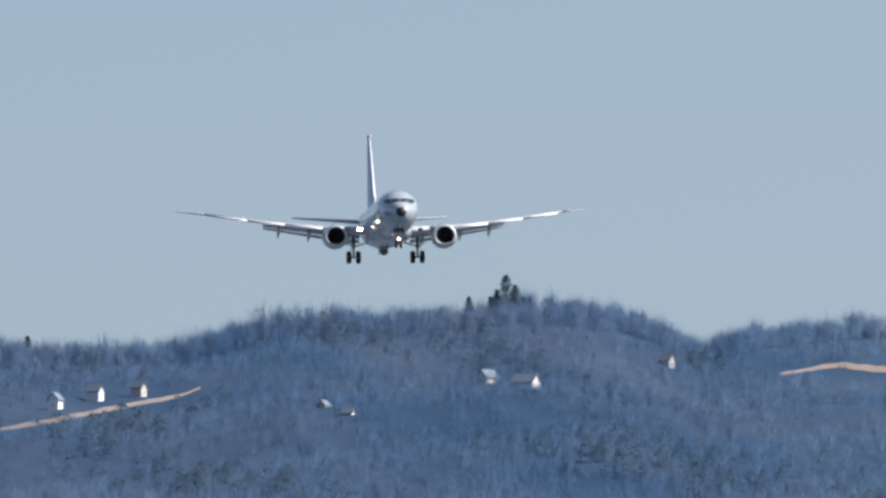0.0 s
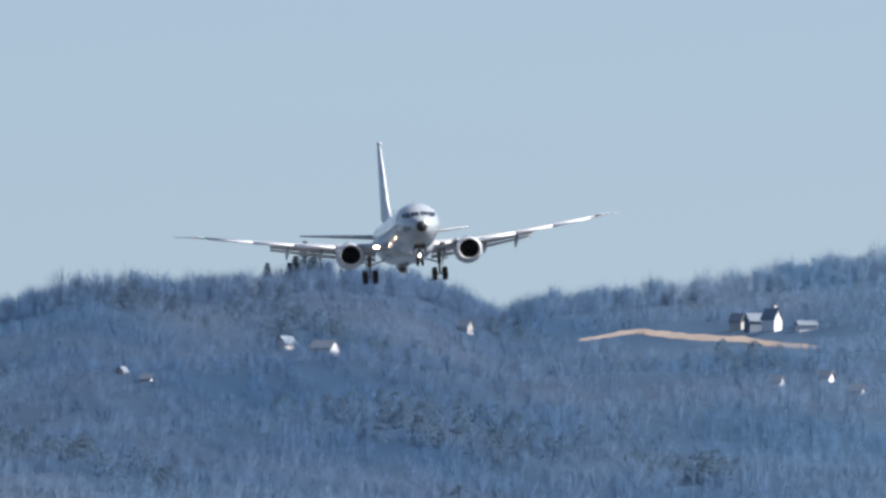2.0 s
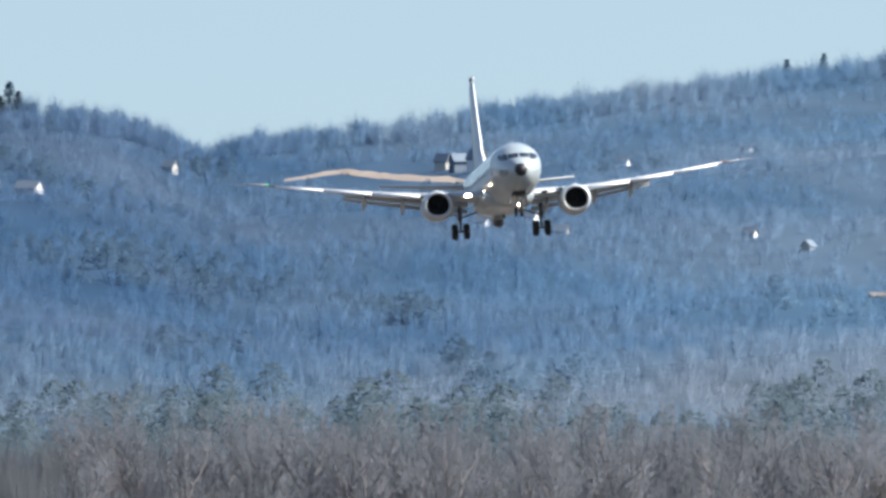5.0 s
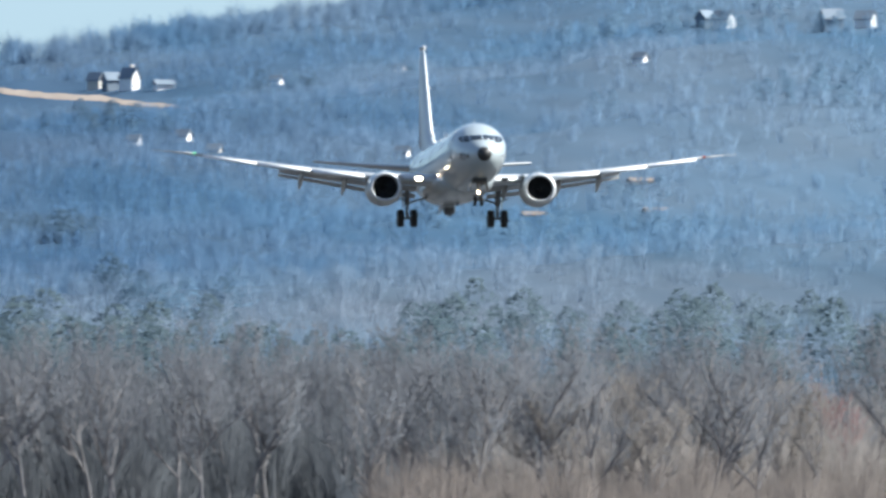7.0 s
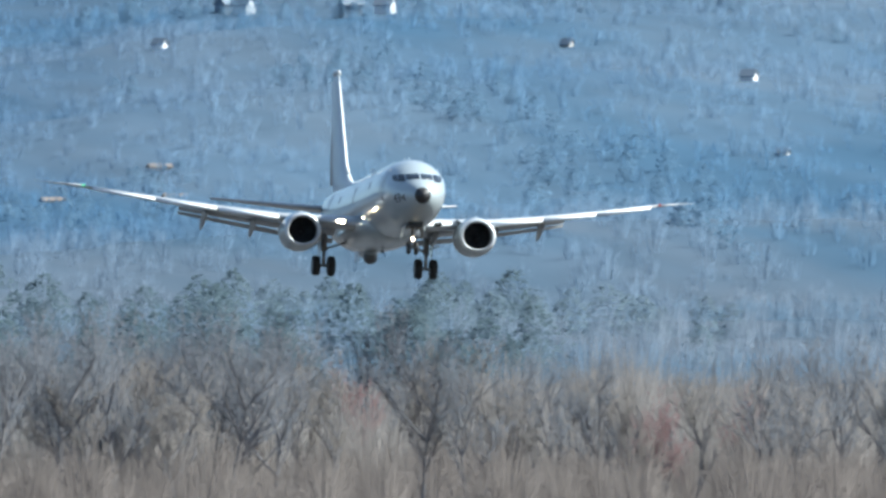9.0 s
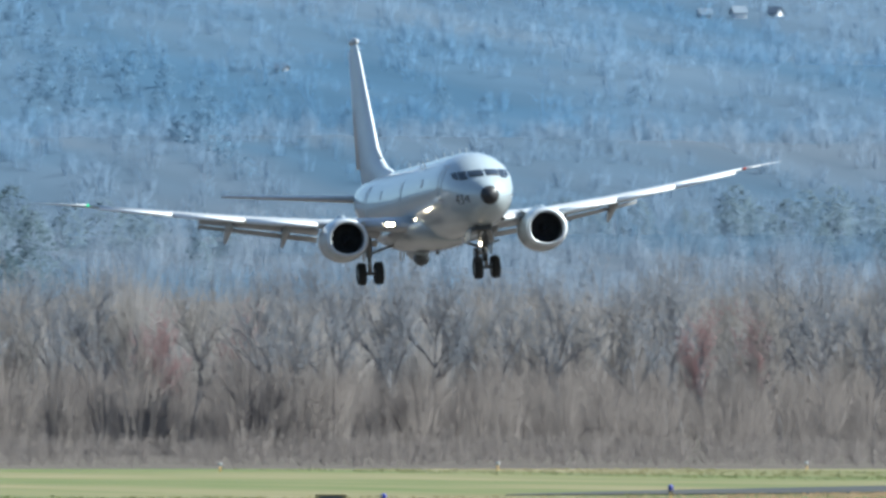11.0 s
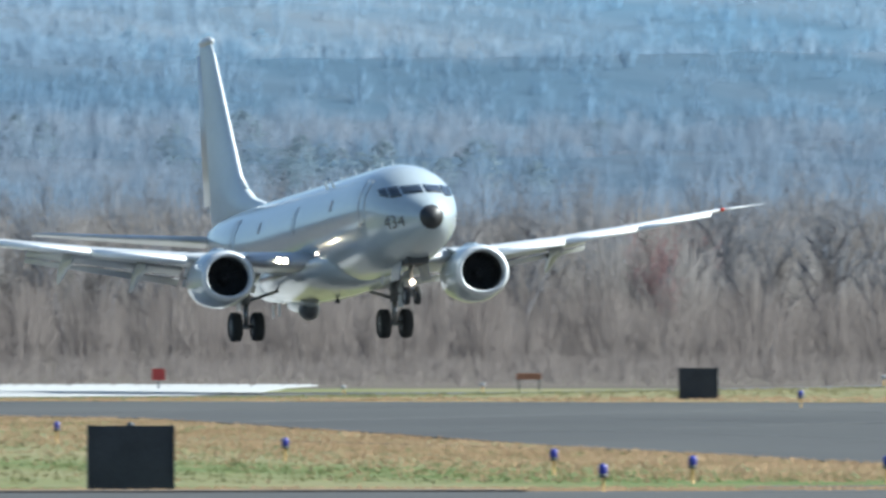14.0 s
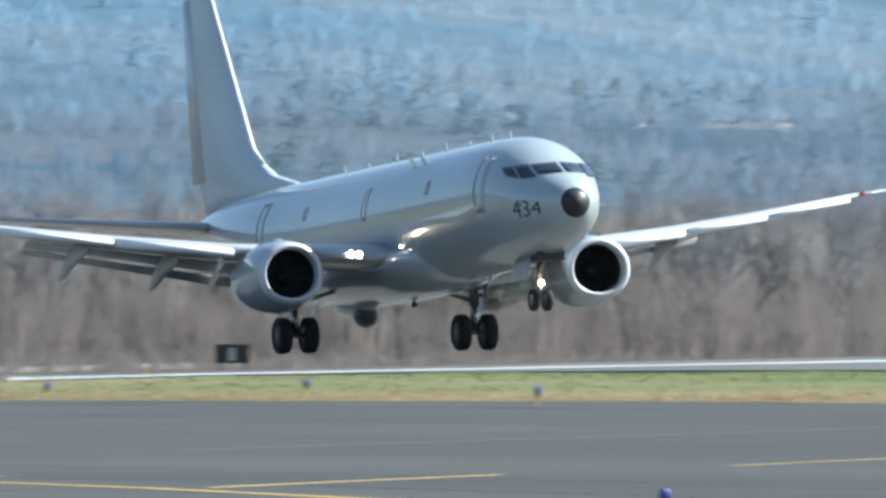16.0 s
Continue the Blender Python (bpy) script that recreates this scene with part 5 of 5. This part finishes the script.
x, y, z = spot(12.76, 468)
low = thing("junction_box", "low rusty brown junction box on the grass", "junction box", m=pose(x, y, z, 0, 0, -12))
part("body", box(-0.40, 0.40, -0.25, 0.25, -0.05, 0.26, 0.02), M_BOXGREY, low)
for e in (-1, 1):
    part("end_panel", box(e * 0.36 - 0.05, e * 0.36 + 0.05, -0.262, 0.262, -0.05, 0.262, 0.01), M_BOXGOLD, low, "rusty end panel")
part("lid", box(-0.42, 0.42, -0.27, 0.27, 0.26, 0.30, 0.01), M_BOXGOLD, low, "rusty lid")

x, y, z = spot(16.50, 716)
red = thing("marker_sign", "red square marker board on a post", "marker sign", m=pose(x, y, z, 0, 0, -16.5))
part("post", tube((0, 0.03, -0.2), (0, 0.03, 0.75), 0.04), M_BOXGREY, red)
part("board", box(-0.27, 0.27, -0.03, 0.0, 0.36, 0.84, 0.02), M_SIGNRED, red, "red board")
x, y, z = spot(17.70, 700)
ora = thing("marker_board", "low orange striped marker board", "marker board", m=pose(x, y, z, 0, 0, -18))
part("board", box(-0.5, 0.5, -0.03, 0.03, 0.45, 0.70, 0.01), M_ORANGE, ora)
for e in (-1, 1):
    part("foot", box(e * 0.4 - 0.03, e * 0.4 + 0.03, -0.05, 0.05, -0.05, 0.47), M_BOXGREY, ora)

# runway edge lamps: pale fittings on short stems
def runway_lamp(az, d):
    x, y, z = spot(az, d)
    ob = thing("runway_light", "small pale runway edge light on a short stem", "runway light", "runway edge lights", m=pose(x, y, z))
    part("stem", tube((0, 0, -0.05), (0, 0, 0.24), 0.03), M_STAKE, ob)
    part("lens", lathe([(0.24, 0.06), (0.26, 0.08), (0.34, 0.08), (0.38, 0.03)], "z", 12), M_WHITE, ob)
    return ob


lamp = runway_lamp(12.4, 690)
for az, d in ((13.3, 700), (14.3, 705), (17.55, 590), (18.85, 545), (19.1, 478), (20.3, 505), (17.1, 640)):
    x, y, z = spot(az, d)
    copy_thing(lamp, pose(x, y, z))


# ---- grass tufts ----
def tufts(name, label, mat, count, place, h_range, seed, blades=4, spread=0.12):
    rng = random.Random(seed)
    v, f = [], []
    for _ in range(count):
        x, y = place(rng)
        z = land(x, y)
        for _ in range(blades):
            a = rng.uniform(0, 6.28)
            h, w, r = rng.uniform(*h_range), rng.uniform(0.01, 0.03), rng.uniform(0.0, spread)
            c, s = math.cos(a), math.sin(a)
            o = len(v)
            v.extend([(x + r * c - w * s, y + r * s + w * c, z - 0.02), (x + r * c + w * s, y + r * s - w * c, z - 0.02), (x + (r + 0.3 * h) * c, y + (r + 0.3 * h) * s, z + h)])
            f.append((o, o + 1, o + 2))
    return tagged(part(name, mesh_of(v, f), mat, label=label), kind="stuff", category="grass")


NEAR_EDGE = [(98, 200), (104, 290), (117, 362), (130, 440), (131, 490)]


def by_taxiway(rng):
    y = rng.uniform(286, 492)
    return interp(y, [(q, p) for p, q in NEAR_EDGE]) - 0.1 - abs(rng.gauss(0, 5.5)), y


def by_far_edge(rng):
    y = rng.uniform(300, 545)
    return 153.2 + abs(rng.gauss(0, 2.5)), y


def by_apron(rng):
    x = rng.uniform(60, 95)
    return x, 287 - (x + 60) * 19 / 164 + 0.2 + abs(rng.gauss(0, 3.0))


def on_field(rng):
    y = rng.uniform(286, 500)
    return rng.uniform(58, interp(y, [(q, p) for p, q in NEAR_EDGE]) - 1), y


tufts("dry_grass", "dry brown grass along the taxiway edge", M_DRY, 13000, by_taxiway, (0.04, 0.11), 31)
tufts("dry_grass", "dry brown grass beyond the taxiway", M_DRY, 5000, by_far_edge, (0.04, 0.12), 32)
tufts("dry_grass", "dry brown grass along the apron edge", M_DRY, 5000, by_apron, (0.03, 0.09), 33)
def on_far_strip(rng):
    y = rng.uniform(290, 700)
    return rng.uniform(153.5, 173.5), y


tufts("mown_grass", "green and straw-coloured grass between taxiway and runway", M_TUFT, 6000, on_far_strip, (0.04, 0.10), 35, 5, 0.35)
tufts("mown_grass", "short green and straw-coloured mown grass", M_TUFT, 13000, on_field, (0.03, 0.085), 34, 6, 0.3)


# ---- tall pines on the skyline ----
def ridge_pine(az, h, seed):
    rng = random.Random(seed)
    x, y, z = spot(az, 4585)
    tree = thing("pine_tree", "tall hazy blue pine on the skyline", "tree", "pines on the skyline", m=Matrix.Translation((x, y, z)))
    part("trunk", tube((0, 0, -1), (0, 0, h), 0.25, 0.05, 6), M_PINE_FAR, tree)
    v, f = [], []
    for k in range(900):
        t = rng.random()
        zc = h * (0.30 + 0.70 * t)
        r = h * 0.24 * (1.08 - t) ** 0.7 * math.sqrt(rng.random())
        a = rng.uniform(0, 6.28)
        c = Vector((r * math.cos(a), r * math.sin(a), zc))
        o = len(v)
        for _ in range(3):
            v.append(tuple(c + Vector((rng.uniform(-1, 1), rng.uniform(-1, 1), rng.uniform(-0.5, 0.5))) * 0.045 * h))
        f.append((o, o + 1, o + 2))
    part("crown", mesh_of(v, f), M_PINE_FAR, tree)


for k, (az, h) in enumerate(((7.41, 12.0), (7.44, 9.5), (7.38, 8.5), (7.36, 7.0), (7.29, 7.5), (5.86, 7.5), (9.93, 7.5), (10.05, 8.0))):
    ridge_pine(az, h, 300 + k)


def ridge_tree(az, h, seed):
    """A tall leafless tree that stands clear of the skyline."""
    x, y, z = spot(az, 4585)
    tree = thing("tree", "tall hazy bare tree on the skyline", "tree", "bare trees on the skyline", m=Matrix.Translation((x, y, z)))
    part("trunk", tube((0, 0, -1), (0.2, 0, h * 0.7), 0.22, 0.06, 6), M_HAZED_WOODS, tree)
    v, f, nr = blade_tree(random.Random(seed), 1.0, True, 110, (0.006, 0.013))
    part("crown", crown_mesh(v * (h * 0.75, h * 0.75, h), f, nr), M_HAZED_WOODS, tree)


for k, (az, h) in enumerate(((7.46, 10.5), (7.49, 11.0), (7.555, 10.5), (7.62, 9.0), (7.65, 9.5), (7.69, 9.0), (7.755, 9.5), (7.78, 8.0), (7.82, 9.0), (7.85, 9.5), (7.88, 8.5), (7.94, 7.5), (7.99, 7.0), (7.2, 7.5), (7.08, 8.0), (7.02, 6.5))):
    ridge_tree(az, h, 500 + k)

# ---- what moves ----
# the landing: seconds, place, heading west of south, nose-up and right-bank angles in degrees
FLIGHT_ROWS = [
    (0, 196.01, 1589.38, 53.16, 2.76, 2.02, 0.60), (0.5, 196.53, 1555.66, 51.23, 2.90, 1.97, 1.25), (1, 196.95, 1521.92, 49.17, 2.99, 1.97, 1.98),
    (1.5, 197.26, 1488.26, 47.13, 3.06, 1.99, 2.73), (2, 197.80, 1454.75, 44.94, 3.19, 2.04, 3.37), (2.5, 198.20, 1421.34, 42.96, 3.34, 2.10, 3.45),
    (3, 198.70, 1387.79, 40.79, 3.51, 2.15, 4.18), (3.2, 198.88, 1374.32, 39.79, 3.57, 2.18, 3.81), (5.3, 197.20, 1223.80, 30.09, 4.44, 3.03, 3.03),
    (5.5, 197.10, 1210.36, 29.26, 4.42, 2.99, 3.26), (6, 196.77, 1177.08, 27.44, 4.33, 2.86, 2.87), (6.5, 196.33, 1144.00, 25.87, 4.17, 2.74, 1.53),
    (7, 195.73, 1110.61, 24.24, 3.95, 2.73, -0.31), (7.5, 195.50, 1076.52, 22.62, 3.77, 2.84, -0.81), (8, 195.06, 1042.18, 21.23, 3.64, 2.92, -2.19),
    (8.5, 194.77, 1007.66, 19.90, 3.54, 2.86, -2.45), (11, 196.44, 843.43, 12.63, 3.75, 1.91, 3.29), (11.5, 196.83, 810.67, 11.04, 3.82, 2.34, 2.14),
    (12, 197.32, 777.48, 9.58, 3.93, 2.77, 1.02), (12.5, 197.80, 744.31, 8.39, 4.10, 3.09, 1.03), (13, 197.85, 710.11, 7.37, 4.25, 3.32, 0.71),
    (13.5, 197.63, 676.06, 6.60, 4.37, 3.48, 2.13), (14, 197.50, 641.95, 6.15, 4.38, 3.52, 1.31), (14.5, 197.29, 608.12, 5.83, 4.20, 3.47, 0.35),
    (15, 197.27, 574.64, 5.71, 3.95, 3.44, -0.09), (15.5, 197.10, 541.22, 5.75, 3.75, 3.40, 0.72), (16, 196.73, 506.96, 5.81, 3.61, 3.28, 1.04),
]


def flight_pose(x, y, z, head, pitch, bank):
    return Matrix.Translation((x, y, z)) @ pose(0, 0, 0, 0, 0, -(180 + head)) @ pose(0, 0, 0, pitch, 0, 0) @ pose(0, 0, 0, 0, bank, 0)


def motions():
    walk(aircraft, [(t, flight_pose(*row)) for t, *row in FLIGHT_ROWS])


motions()
